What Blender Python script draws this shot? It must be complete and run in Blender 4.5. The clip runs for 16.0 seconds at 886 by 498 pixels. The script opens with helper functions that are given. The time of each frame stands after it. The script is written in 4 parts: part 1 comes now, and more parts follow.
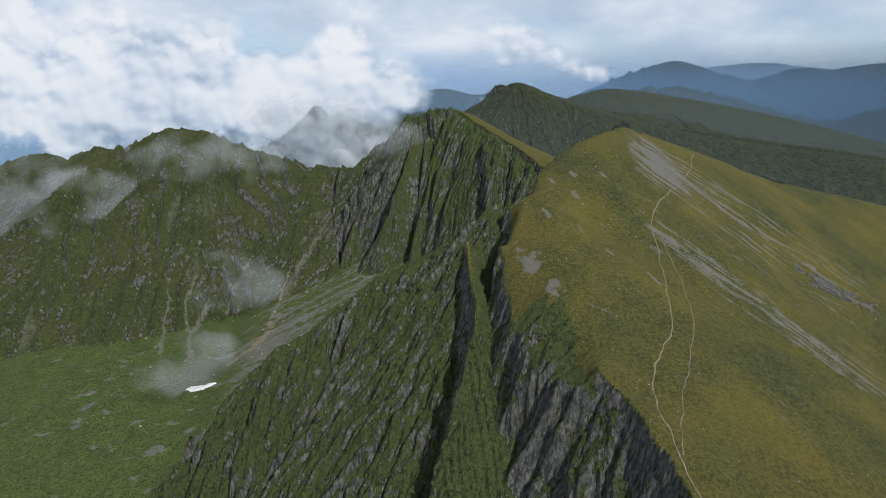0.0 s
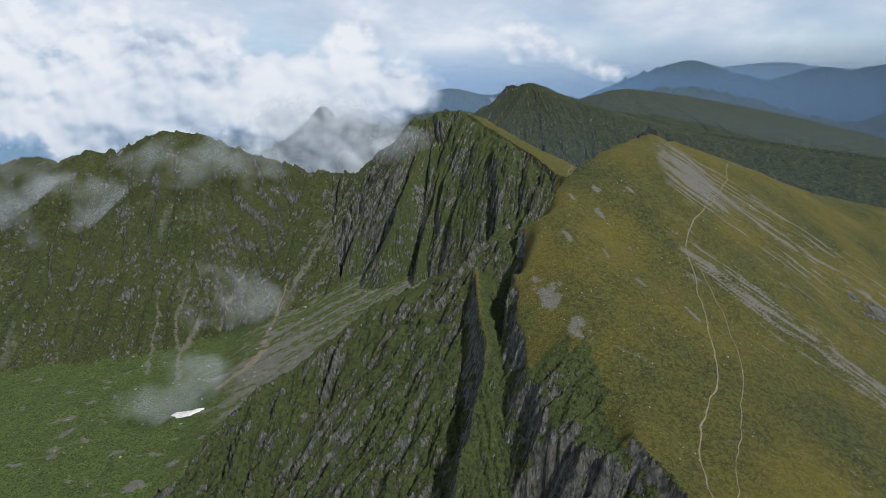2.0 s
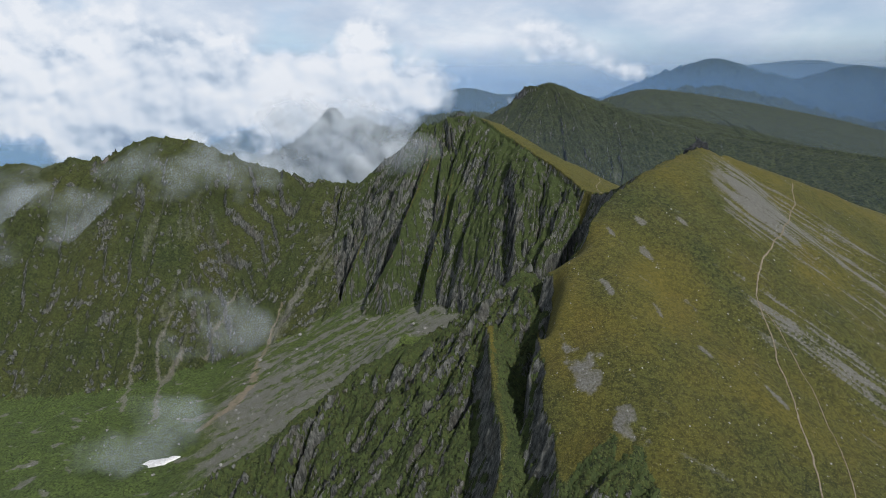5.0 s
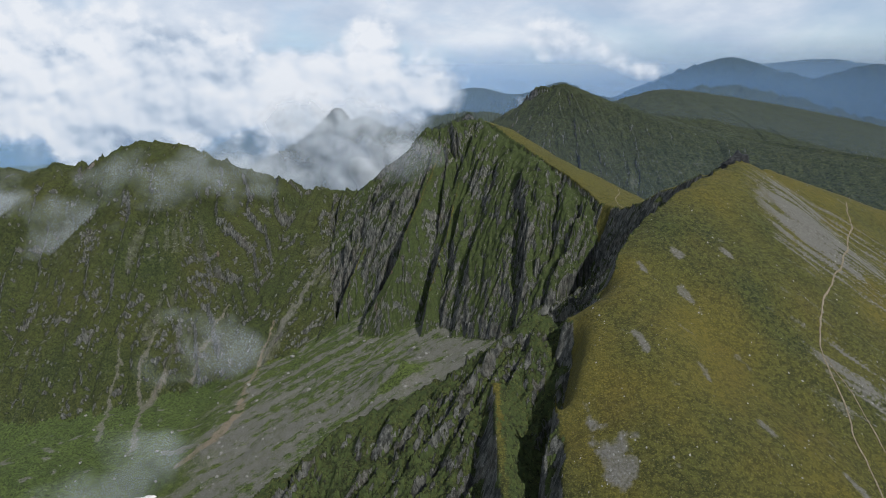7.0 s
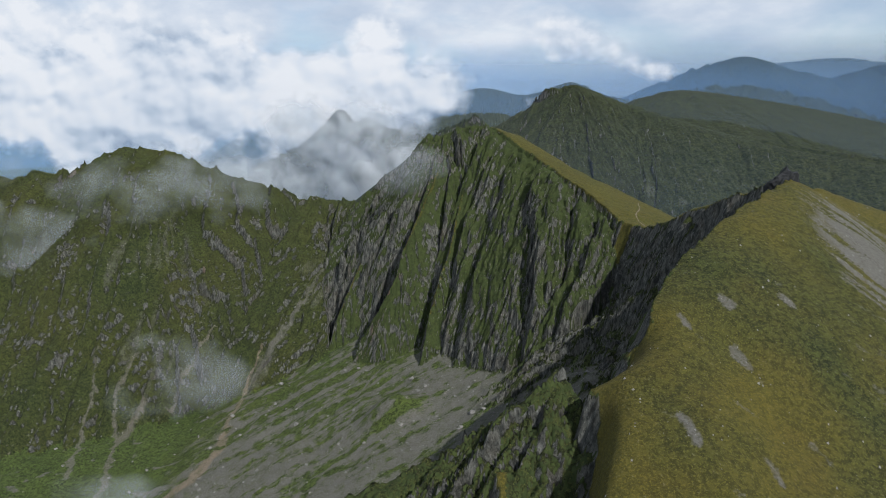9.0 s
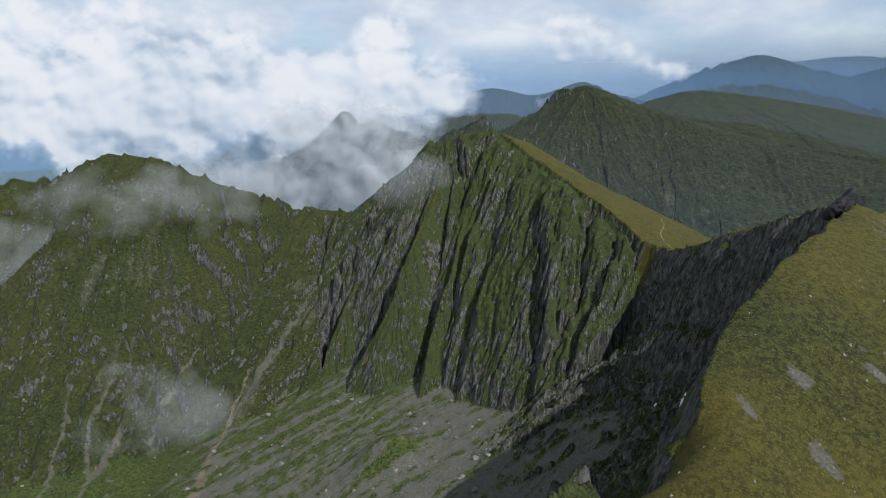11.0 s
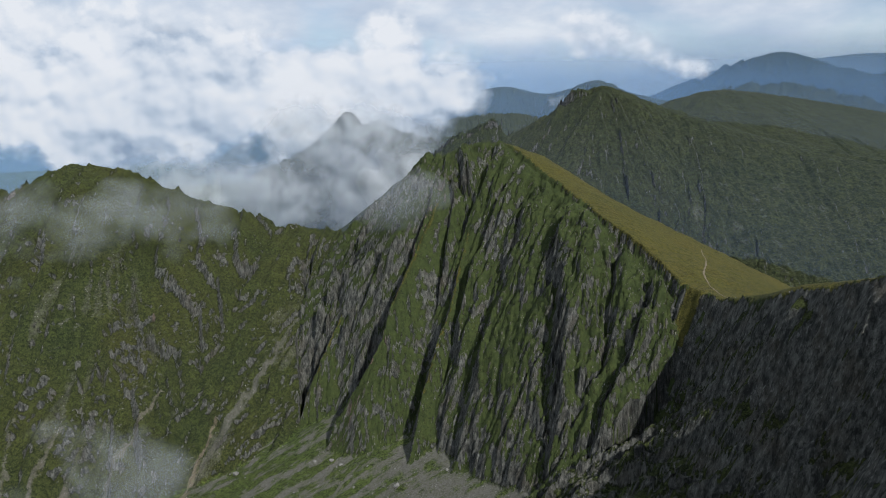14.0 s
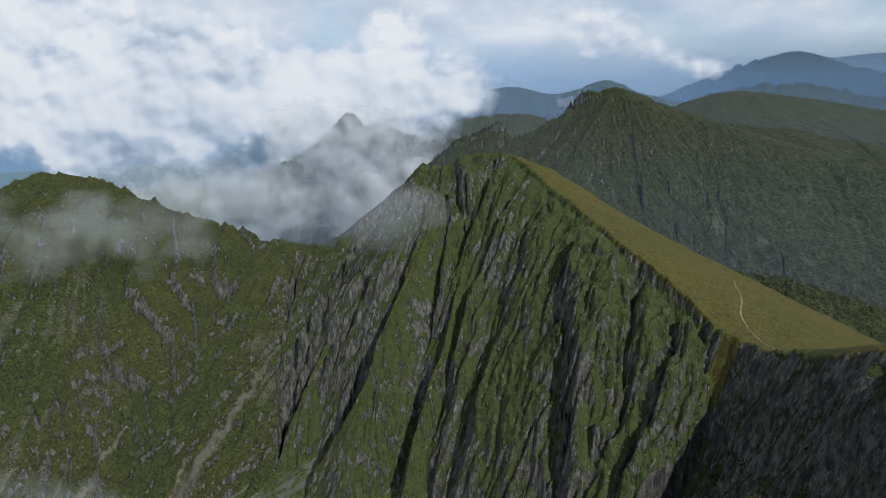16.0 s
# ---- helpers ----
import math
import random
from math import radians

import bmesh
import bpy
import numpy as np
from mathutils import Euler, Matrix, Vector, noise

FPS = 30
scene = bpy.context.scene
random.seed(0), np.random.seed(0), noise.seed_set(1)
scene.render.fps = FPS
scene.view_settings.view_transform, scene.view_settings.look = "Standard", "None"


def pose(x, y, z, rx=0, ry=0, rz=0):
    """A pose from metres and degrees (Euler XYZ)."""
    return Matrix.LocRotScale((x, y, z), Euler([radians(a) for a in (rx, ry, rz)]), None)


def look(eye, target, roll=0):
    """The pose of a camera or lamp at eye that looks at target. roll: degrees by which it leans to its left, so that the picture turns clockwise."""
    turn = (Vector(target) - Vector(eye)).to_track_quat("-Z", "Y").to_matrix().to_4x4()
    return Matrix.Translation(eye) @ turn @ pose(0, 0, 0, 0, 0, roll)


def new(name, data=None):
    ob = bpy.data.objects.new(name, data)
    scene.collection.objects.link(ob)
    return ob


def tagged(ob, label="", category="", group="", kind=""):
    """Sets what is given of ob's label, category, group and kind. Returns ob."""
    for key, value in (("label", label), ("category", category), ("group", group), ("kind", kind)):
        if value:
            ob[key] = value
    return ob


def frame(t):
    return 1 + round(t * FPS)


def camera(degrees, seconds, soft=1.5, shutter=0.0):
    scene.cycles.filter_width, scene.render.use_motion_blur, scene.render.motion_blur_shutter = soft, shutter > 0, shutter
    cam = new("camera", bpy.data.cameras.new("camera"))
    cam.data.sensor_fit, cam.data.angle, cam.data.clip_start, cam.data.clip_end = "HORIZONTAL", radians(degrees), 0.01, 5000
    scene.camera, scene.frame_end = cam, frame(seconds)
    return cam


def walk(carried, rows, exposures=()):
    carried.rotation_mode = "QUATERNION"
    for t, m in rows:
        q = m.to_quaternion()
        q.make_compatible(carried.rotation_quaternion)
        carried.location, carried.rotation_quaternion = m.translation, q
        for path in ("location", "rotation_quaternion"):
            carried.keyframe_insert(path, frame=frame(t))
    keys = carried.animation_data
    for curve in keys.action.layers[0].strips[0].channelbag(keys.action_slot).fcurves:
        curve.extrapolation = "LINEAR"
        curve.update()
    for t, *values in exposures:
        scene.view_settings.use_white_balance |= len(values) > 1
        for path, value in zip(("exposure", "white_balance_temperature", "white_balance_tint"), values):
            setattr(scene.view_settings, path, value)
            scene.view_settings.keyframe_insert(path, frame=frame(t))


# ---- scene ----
cam = camera(67.7, 16.0, soft=0.85)
METRES, EYE, TILT, LEAN, TURN = 400.0, 300.0, -14.0, 0.0, 0.0
ROWS = [
    (0.0, 0.0, 0.0, 0.0, -0.0, 0.0, -0.0),
    (0.5, 0.0014, 0.0292, 0.0085, 0.2, -0.0, -0.06),
    (1.0, 0.003, 0.0606, 0.0175, 0.42, -0.02, -0.12),
    (1.5, 0.0043, 0.0895, 0.0261, 0.62, -0.02, -0.17),
    (2.0, 0.0057, 0.1208, 0.0351, 0.84, -0.06, -0.25),
    (2.5, 0.007, 0.1498, 0.0439, 1.04, -0.1, -0.31),
    (3.0, 0.0086, 0.1814, 0.0533, 1.28, -0.09, -0.31),
    (3.5, 0.0099, 0.2107, 0.0619, 1.52, -0.1, -0.36),
    (4.0, 0.011, 0.242, 0.071, 1.74, -0.14, -0.42),
    (6.5, 0.0181, 0.3916, 0.1151, 2.81, -0.26, -0.65),
    (7.0, 0.0194, 0.4225, 0.1244, 2.99, -0.3, -0.73),
    (7.5, 0.0205, 0.4518, 0.133, 3.17, -0.28, -0.78),
    (8.0, 0.022, 0.4833, 0.1422, 3.34, -0.27, -0.76),
    (8.5, 0.023, 0.5119, 0.151, 3.51, -0.29, -0.78),
    (9.0, 0.0243, 0.5429, 0.1603, 3.68, -0.32, -0.8),
    (11.5, 0.0317, 0.69, 0.2034, 4.76, -0.4, -0.89),
    (12.0, 0.0327, 0.7205, 0.2127, 4.93, -0.45, -0.95),
    (12.5, 0.0334, 0.7482, 0.2214, 5.06, -0.52, -1.01),
    (13.0, 0.035, 0.78, 0.2306, 5.26, -0.58, -1.01),
    (13.5, 0.0361, 0.8085, 0.2391, 5.38, -0.6, -0.99),
    (14.0, 0.037, 0.8393, 0.2479, 5.52, -0.62, -1.02),
    (14.5, 0.038, 0.8676, 0.2563, 5.64, -0.63, -1.09),
    (15.0, 0.0396, 0.899, 0.2656, 5.83, -0.65, -1.13),
    (15.5, 0.0405, 0.9268, 0.2739, 5.98, -0.7, -1.17),
    (16.0, 0.0419, 0.958, 0.2834, 6.14, -0.72, -1.26),
]
walk(cam, [(t, pose(0, 0, EYE, TILT, LEAN, TURN) @ pose(METRES * x, METRES * y, METRES * z, 90 + pitch, roll, yaw)) for t, x, y, z, yaw, pitch, roll in ROWS],
     exposures=[(0.0, -0.05, 6060, 10), (12.0, -0.05, 6060, 10), (16.0, -0.13, 6060, 10)])
FINE, SKY_BLUE, SKY_CLOUD = 0.88, 0.10, 0.87


# ---- light ----
SUN_TO = Vector((0.66, -0.72, 1.0)).normalized()
sun = new("sun", bpy.data.lights.new("sun", "SUN"))
sun.data.energy, sun.data.angle, sun.data.color = 5.0, radians(0.6), (1.0, 0.95, 0.86)
sun.matrix_world = look(SUN_TO * 900, (0, 0, 0))


def node(tree, kind, x=0, **values):
    n = tree.nodes.new(kind)
    n.location = (x, 0)
    for key, value in values.items():
        n.inputs[key.replace("_", " ")].default_value = value
    return n


def noise_tex(tree, coords, scale, detail=6.0, rough=0.55, distort=0.0):
    n = node(tree, "ShaderNodeTexNoise", Scale=scale, Detail=detail, Roughness=rough, Distortion=distort)
    if coords is not None:
        tree.links.new(coords, n.inputs["Vector"])
    return n.outputs["Fac"]


def ramp(tree, value, stops):
    n = tree.nodes.new("ShaderNodeValToRGB")
    tree.links.new(value, n.inputs["Fac"])
    while len(n.color_ramp.elements) < len(stops):
        n.color_ramp.elements.new(0.5)
    for e, (p, c) in zip(n.color_ramp.elements, stops):
        e.position = p
        e.color = (c, c, c, 1) if isinstance(c, (int, float)) else (*c, 1)
    return n.outputs["Color"]


def calc(tree, op, a, b=None, clamp=False):
    n = tree.nodes.new("ShaderNodeMath")
    n.operation, n.use_clamp = op, clamp
    for i, v in enumerate((a, b)):
        if v is None:
            continue
        if isinstance(v, (int, float)):
            n.inputs[i].default_value = v
        else:
            tree.links.new(v, n.inputs[i])
    return n.outputs[0]


def mix_rgb(tree, fac, a, b, blend="MIX"):
    n = tree.nodes.new("ShaderNodeMix")
    n.data_type, n.blend_type = "RGBA", blend
    for i, v in ((0, fac), (6, a), (7, b)):
        if isinstance(v, (int, float)):
            n.inputs[i].default_value = v
        elif isinstance(v, tuple):
            n.inputs[i].default_value = (*v, 1)
        else:
            tree.links.new(v, n.inputs[i])
    return n.outputs[2]


def mapping(tree, coords, scale=(1, 1, 1), turn=(0, 0, 0), shift=(0, 0, 0)):
    n = tree.nodes.new("ShaderNodeMapping")
    n.inputs["Scale"].default_value, n.inputs["Rotation"].default_value, n.inputs["Location"].default_value = scale, turn, shift
    tree.links.new(coords, n.inputs["Vector"])
    return n.outputs["Vector"]


# sky: Nishita blue with a broken layer of cumulus
world = bpy.data.worlds.new("world")
scene.world = world
world.use_nodes = True
wt = world.node_tree
wt.nodes.clear()
sky = wt.nodes.new("ShaderNodeTexSky")
sky.sky_type, sky.sun_disc = "NISHITA", False
sky.sun_elevation = math.asin(SUN_TO.z)
sky.sun_rotation = math.atan2(SUN_TO.x, SUN_TO.y)
sky.altitude, sky.air_density, sky.dust_density = 2300, 1.0, 1.5
blue = node(wt, "ShaderNodeBackground", Strength=SKY_BLUE)
wt.links.new(sky.outputs["Color"], blue.inputs["Color"])


# Cumulus over and behind the ridge: bearing (east over north), height over the horizon (rise over run), half width, half height, thickness.
CUMULUS = [
    (-0.66, 0.060, 0.20, 0.075, 0.75), (-0.47, 0.015, 0.18, 0.065, 0.80), (-0.32, -0.035, 0.17, 0.055, 0.80), (-0.55, -0.085, 0.35, 0.075, 0.95), (-0.14, 0.050, 0.055, 0.045, 0.62),
    (-0.18, -0.045, 0.12, 0.060, 0.80), (-0.04, -0.025, 0.07, 0.030, 0.40), (0.10, 0.058, 0.065, 0.030, 0.62), (0.16, 0.026, 0.060, 0.030, 0.62), (0.24, -0.004, 0.085, 0.024, 0.62), (-0.85, 0.00, 0.16, 0.13, 0.8)]


def cumulus_field(t, way):
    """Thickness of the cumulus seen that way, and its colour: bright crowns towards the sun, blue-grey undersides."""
    sep = t.nodes.new("ShaderNodeSeparateXYZ")
    t.links.new(way, sep.inputs[0])
    run = calc(t, "MAXIMUM", sep.outputs["Y"], 0.15)
    bearing, rise = calc(t, "DIVIDE", sep.outputs["X"], run), calc(t, "DIVIDE", sep.outputs["Z"], run)
    bulk = None
    for a, e, w, h, thick in CUMULUS:
        u = calc(t, "POWER", calc(t, "ABSOLUTE", calc(t, "DIVIDE", calc(t, "SUBTRACT", bearing, a), w)), 2.0)
        v = calc(t, "POWER", calc(t, "ABSOLUTE", calc(t, "DIVIDE", calc(t, "SUBTRACT", rise, e), h)), 2.0)
        g = calc(t, "MULTIPLY", calc(t, "POWER", 2.718, calc(t, "MULTIPLY", calc(t, "ADD", u, v), -1.0)), thick)
        bulk = g if bulk is None else calc(t, "ADD", bulk, g)
    flat = t.nodes.new("ShaderNodeCombineXYZ")
    t.links.new(bearing, flat.inputs[0])
    t.links.new(rise, flat.inputs[1])

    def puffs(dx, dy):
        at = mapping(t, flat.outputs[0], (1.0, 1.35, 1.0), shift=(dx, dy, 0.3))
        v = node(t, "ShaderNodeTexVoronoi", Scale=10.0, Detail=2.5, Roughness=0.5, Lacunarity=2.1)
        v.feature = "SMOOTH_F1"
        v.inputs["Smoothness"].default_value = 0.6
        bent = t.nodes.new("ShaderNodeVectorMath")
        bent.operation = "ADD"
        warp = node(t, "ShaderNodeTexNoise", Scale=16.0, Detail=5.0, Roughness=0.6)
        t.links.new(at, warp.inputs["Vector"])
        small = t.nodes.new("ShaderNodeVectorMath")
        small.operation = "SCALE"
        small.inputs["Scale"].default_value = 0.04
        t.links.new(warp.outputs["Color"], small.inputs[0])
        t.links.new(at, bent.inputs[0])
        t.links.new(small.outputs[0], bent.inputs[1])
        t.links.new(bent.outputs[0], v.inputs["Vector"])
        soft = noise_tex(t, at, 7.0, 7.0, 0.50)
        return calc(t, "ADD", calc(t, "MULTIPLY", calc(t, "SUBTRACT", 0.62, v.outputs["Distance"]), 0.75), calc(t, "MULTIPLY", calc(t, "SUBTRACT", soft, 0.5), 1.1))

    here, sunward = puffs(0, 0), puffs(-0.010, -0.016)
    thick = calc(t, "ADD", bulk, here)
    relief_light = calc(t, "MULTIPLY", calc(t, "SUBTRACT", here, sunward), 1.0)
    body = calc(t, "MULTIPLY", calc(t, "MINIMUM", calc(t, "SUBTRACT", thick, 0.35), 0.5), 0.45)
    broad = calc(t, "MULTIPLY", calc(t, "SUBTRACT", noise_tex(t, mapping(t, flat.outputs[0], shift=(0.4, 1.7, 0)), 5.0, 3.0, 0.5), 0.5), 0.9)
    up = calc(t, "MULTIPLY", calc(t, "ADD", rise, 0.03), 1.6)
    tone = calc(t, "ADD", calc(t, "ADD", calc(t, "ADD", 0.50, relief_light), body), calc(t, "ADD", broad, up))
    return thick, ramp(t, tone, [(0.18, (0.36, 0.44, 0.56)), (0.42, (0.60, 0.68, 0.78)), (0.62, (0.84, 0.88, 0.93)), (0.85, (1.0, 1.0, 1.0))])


wc = wt.nodes.new("ShaderNodeTexCoord").outputs["Generated"]
wsep = wt.nodes.new("ShaderNodeSeparateXYZ")
wt.links.new(wc, wsep.inputs[0])
# a soft high veil, thicker to the west, thin over the far plain
veil = noise_tex(wt, mapping(wt, wc, (1.0, 1.0, 2.6)), 4.5, 6.0, 0.52, 0.3)
veil = calc(wt, "ADD", veil, calc(wt, "MINIMUM", calc(wt, "MULTIPLY", calc(wt, "SUBTRACT", 0.05, wsep.outputs["X"]), 0.22), 0.10))
veil = calc(wt, "ADD", veil, calc(wt, "MINIMUM", calc(wt, "MULTIPLY", calc(wt, "SUBTRACT", wsep.outputs["Z"], 0.03), 1.2, True), 0.16))
zenith = calc(wt, "MULTIPLY", calc(wt, "SUBTRACT", wsep.outputs["Z"], 0.30), 0.9, True)
veil = calc(wt, "SUBTRACT", veil, calc(wt, "MINIMUM", zenith, 0.22))
veil_fac = ramp(wt, veil, [(0.40, 0.40), (0.62, 0.97)])
veil_col = ramp(wt, noise_tex(wt, mapping(wt, wc, (1, 1, 2.2), shift=(0.3, 0.1, 0.5)), 7.0, 7.0, 0.55), [(0.32, (0.58, 0.67, 0.79)), (0.50, (0.74, 0.80, 0.88)), (0.66, (0.94, 0.96, 0.98))])
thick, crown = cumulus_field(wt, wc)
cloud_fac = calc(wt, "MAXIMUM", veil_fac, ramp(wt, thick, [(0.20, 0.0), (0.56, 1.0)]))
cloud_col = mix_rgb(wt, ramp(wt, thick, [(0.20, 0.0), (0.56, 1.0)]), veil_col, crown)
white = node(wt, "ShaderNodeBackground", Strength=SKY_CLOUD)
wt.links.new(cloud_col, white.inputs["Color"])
wmix = wt.nodes.new("ShaderNodeMixShader")
wt.links.new(cloud_fac, wmix.inputs[0])
wt.links.new(blue.outputs[0], wmix.inputs[1])
wt.links.new(white.outputs[0], wmix.inputs[2])
wt.links.new(wmix.outputs[0], wt.nodes.new("ShaderNodeOutputWorld").inputs[0])


# ---- relief ----
def hash2(ix, iy, seed):
    h = (ix.astype(np.int64) * 374761393 + iy.astype(np.int64) * 668265263 + seed * 974634541) & 0xFFFFFFFF
    h = ((h ^ (h >> 13)) * 1274126177) & 0xFFFFFFFF
    return (h ^ (h >> 16)) & 0xFFFF


def grain(x, y, seed=0):
    """Gradient noise, about -0.7 to 0.7."""
    fx, fy = np.floor(x), np.floor(y)
    ux, uy = (x - fx).astype(np.float32), (y - fy).astype(np.float32)
    sx, sy = ux * ux * ux * (ux * (ux * 6 - 15) + 10), uy * uy * uy * (uy * (uy * 6 - 15) + 10)

    def corner(dx, dy):
        a = hash2(fx + dx, fy + dy, seed).astype(np.float32) * (2 * np.pi / 65536)
        return np.cos(a) * (ux - dx) + np.sin(a) * (uy - dy)

    low = corner(0, 0) * (1 - sx) + corner(1, 0) * sx
    top = corner(0, 1) * (1 - sx) + corner(1, 1) * sx
    return low * (1 - sy) + top * sy


def fbm(x, y, octaves=4, seed=0, gain=0.5):
    out, amp = 0, 1.0
    for k in range(octaves):
        out = out + amp * grain(x * 2.03 ** k + 17 * k, y * 2.03 ** k - 9 * k, seed + k)
        amp *= gain
    return out


def ridged(x, y, octaves=3, seed=0, gain=0.5):
    out, amp = 0, 1.0
    for k in range(octaves):
        out = out + amp * (0.5 - np.abs(grain(x * 2.1 ** k + 5 * k, y * 2.1 ** k + 3 * k, seed + k)) * 2)
        amp *= gain
    return out


def ease(a, b, v):
    t = np.clip((v - a) / (b - a), 0, 1)
    return t * t * (3 - 2 * t)


def smooth_line(rows, step):
    """A crest through its turning points, cut into short steps (Catmull-Rom)."""
    p = np.array(rows, float)
    p = np.vstack([2 * p[0] - p[1], p, 2 * p[-1] - p[-2]])
    out = []
    for i in range(1, len(p) - 2):
        n = max(2, int(np.hypot(*(p[i + 1] - p[i])[:2]) / step))
        t = np.arange(n)[:, None] / n
        a, b, c, d = p[i - 1], p[i], p[i + 1], p[i + 2]
        cr = 0.5 * (2 * b + (c - a) * t + (2 * a - 5 * b + 4 * c - d) * t ** 2 + (3 * b - a - 3 * c + d) * t ** 3)
        cr[:, 3:] = b[3:] + (c - b)[3:] * t
        out.append(cr)
    return np.vstack(out + [p[-2][None]])


def nearest(line, X, Y):
    """For each place: the way along the crest from which it falls, the distance (left: plus), the crest's values there and how far it lies past an end."""
    grad = np.gradient(line[:, :3], axis=0)
    run = np.linalg.norm(grad[:, :2], axis=1)
    t, grade = (grad[:, :2] / run[:, None]).astype(np.float32), (grad[:, 2] / run).astype(np.float32)
    s_at = np.concatenate([[0], np.cumsum(np.hypot(*np.diff(line[:, :2], axis=0).T))])
    ds = np.diff(s_at)
    line = np.column_stack([line, np.concatenate([[0], np.cumsum(ds / (0.5 * (line[1:, 10] + line[:-1, 10])))])])
    L = line.astype(np.float32)
    k_left, k_right = float(np.mean(line[:, 4])), float(np.mean(line[:, 6]))
    shape = X.shape
    x_all, y_all = X.ravel().astype(np.float32), Y.ravel().astype(np.float32)
    S, D, over = (np.empty(x_all.shape, np.float32) for _ in range(3))
    V = np.empty(x_all.shape + (line.shape[1] - 2,), np.float32)
    for r0 in range(0, len(x_all), 30000):
        cut = slice(r0, r0 + 30000)
        x, y = x_all[cut], y_all[cut]
        best, idx = np.full(x.shape, 1e12, np.float32), np.zeros(x.shape, np.int32)
        for i in range(0, len(L), 2):
            d2 = (x - L[i, 0]) ** 2 + (y - L[i, 1]) ** 2
            m = d2 < best
            np.copyto(best, d2, where=m)
            idx[m] = i
        is_left = (y - L[idx, 1]) * t[idx, 0] > (x - L[idx, 0]) * t[idx, 1]
        k = np.where(is_left, np.float32(k_left), np.float32(k_right))
        best, idx = np.full(x.shape, -1e12, np.float32), np.zeros(x.shape, np.int32)
        for i in range(len(L)):
            d = np.sqrt((x - L[i, 0]) ** 2 + (y - L[i, 1]) ** 2)
            fall = max(L[i, 4], 1.2) if L[i, 7] == 1 and L[i, 11] > 15 else L[i, 4]
            bend = 1.0 if L[i, 7] == 1 else L[i, 11]
            score = L[i, 2] - np.where(is_left, fall * (np.sqrt(d * d + bend ** 2) - bend) + np.minimum(L[i, 3], 2.3 * d), L[i, 6] * (np.sqrt(d * d + L[i, 12] ** 2) - L[i, 12]) + np.minimum(L[i, 5], 2.3 * d))
            m = score > best
            np.copyto(best, score, where=m)
            idx[m] = i
        dx, dy = x - L[idx, 0], y - L[idx, 1]
        along = dx * t[idx, 0] + dy * t[idx, 1]
        side = -dx * t[idx, 1] + dy * t[idx, 0]
        g = np.clip(grade[idx], -0.9 * k, 0.9 * k)
        step = 0.75 * np.max(ds)
        raw = along + np.abs(side) * g / np.sqrt(k * k - g * g)
        s = np.clip(s_at[idx] + np.clip(raw, -step, step), 0, s_at[-1])
        # past a summit the slopes fan out: the way along goes on turning with them
        fan = s_at[idx] + raw
        fx, fy = np.interp(s, s_at, line[:, 0]), np.interp(s, s_at, line[:, 1])
        S[cut] = fan
        D[cut] = np.where(is_left, 1, -1) * np.hypot(x - fx, y - fy)
        over[cut] = np.where(idx == 0, np.maximum(-along, 0), 0) + np.where(idx == len(L) - 1, np.maximum(along, 0), 0)
        for c in range(line.shape[1] - 2):
            V[cut, c] = np.interp(s, s_at, line[:, c + 2])
        V[cut, -1] += (fan - s) / V[cut, 8]
    return S.reshape(shape), D.reshape(shape), V.reshape(shape + (-1,)), over.reshape(shape)


# Crests. Each turning point: x, y, height; on the left side the cliff's height and the slope below it, and the same on the right.
LOW_RIDGE = [
    (92, 60, 112, 12, 1.0, 0, 0.5), (91, 130, 138, 12, 1.0, 0, 0.5), (89, 182, 153, 14, 1.1, 0, 0.46), (85, 216, 164, 20, 1.1, 0, 0.44), (79, 239, 172, 20, 1.1, 0, 0.44), (69, 262, 181, 10, 1.0, 0, 0.44, 6), (66, 290, 190, 3, 0.85, 0, 0.45, 24)]
TURF_RIDGE = [
    (66, 290, 190, 3, 0.85, 0, 0.45, 24), (64, 320, 203, 0, 0.8, 0, 0.46, 28), (63, 350, 217, 0, 0.66, 0, 0.5, 29), (62, 380, 230, 0, 0.42, 0, 0.52, 29), (61, 400, 237, 0, 0.36, 0, 0.56, 25)]
HIGH_RIDGE = [
    (61, 400, 237, 0, 0.36, 0, 0.56, 25), (60, 417, 243, 16, 1.2, 0, 0.58, 2), (67, 432, 248, 36, 1.1, 0, 0.6, 1), (88, 457, 258, 62, 1.0, 0, 0.62), (118, 492, 266, 72, 0.8, 0, 0.68)]
WALL_CREST = [
    (118, 492, 264, 72, 0.8, 0, 0.68), (143, 527, 267, 76, 0.75, 0, 0.68), (132, 560, 254, 66, 0.75, 0, 0.5), (117, 590, 239, 52, 0.75, 0, 0.5), (107, 628, 223, 30, 0.8, 0, 0.42)]
PEAK_CREST = [
    (107, 628, 223, 30, 1.2, 0, 0.40), (88, 664, 226, 8, 1.6, 0, 0.40), (66, 697, 241, 4, 1.65, 0, 0.45), (42, 745, 255, 4, 1.7, 0, 0.5), (9, 806, 272, 3, 1.6, 0, 0.7),
    (-24, 806, 266, 3, 1.65, 10, 0.9), (-50, 820, 240, 3, 1.6, 20, 1.0), (-74, 835, 218, 3, 1.3, 20, 1.0), (-107, 860, 197, 2, 1.0, 20, 1.0)]
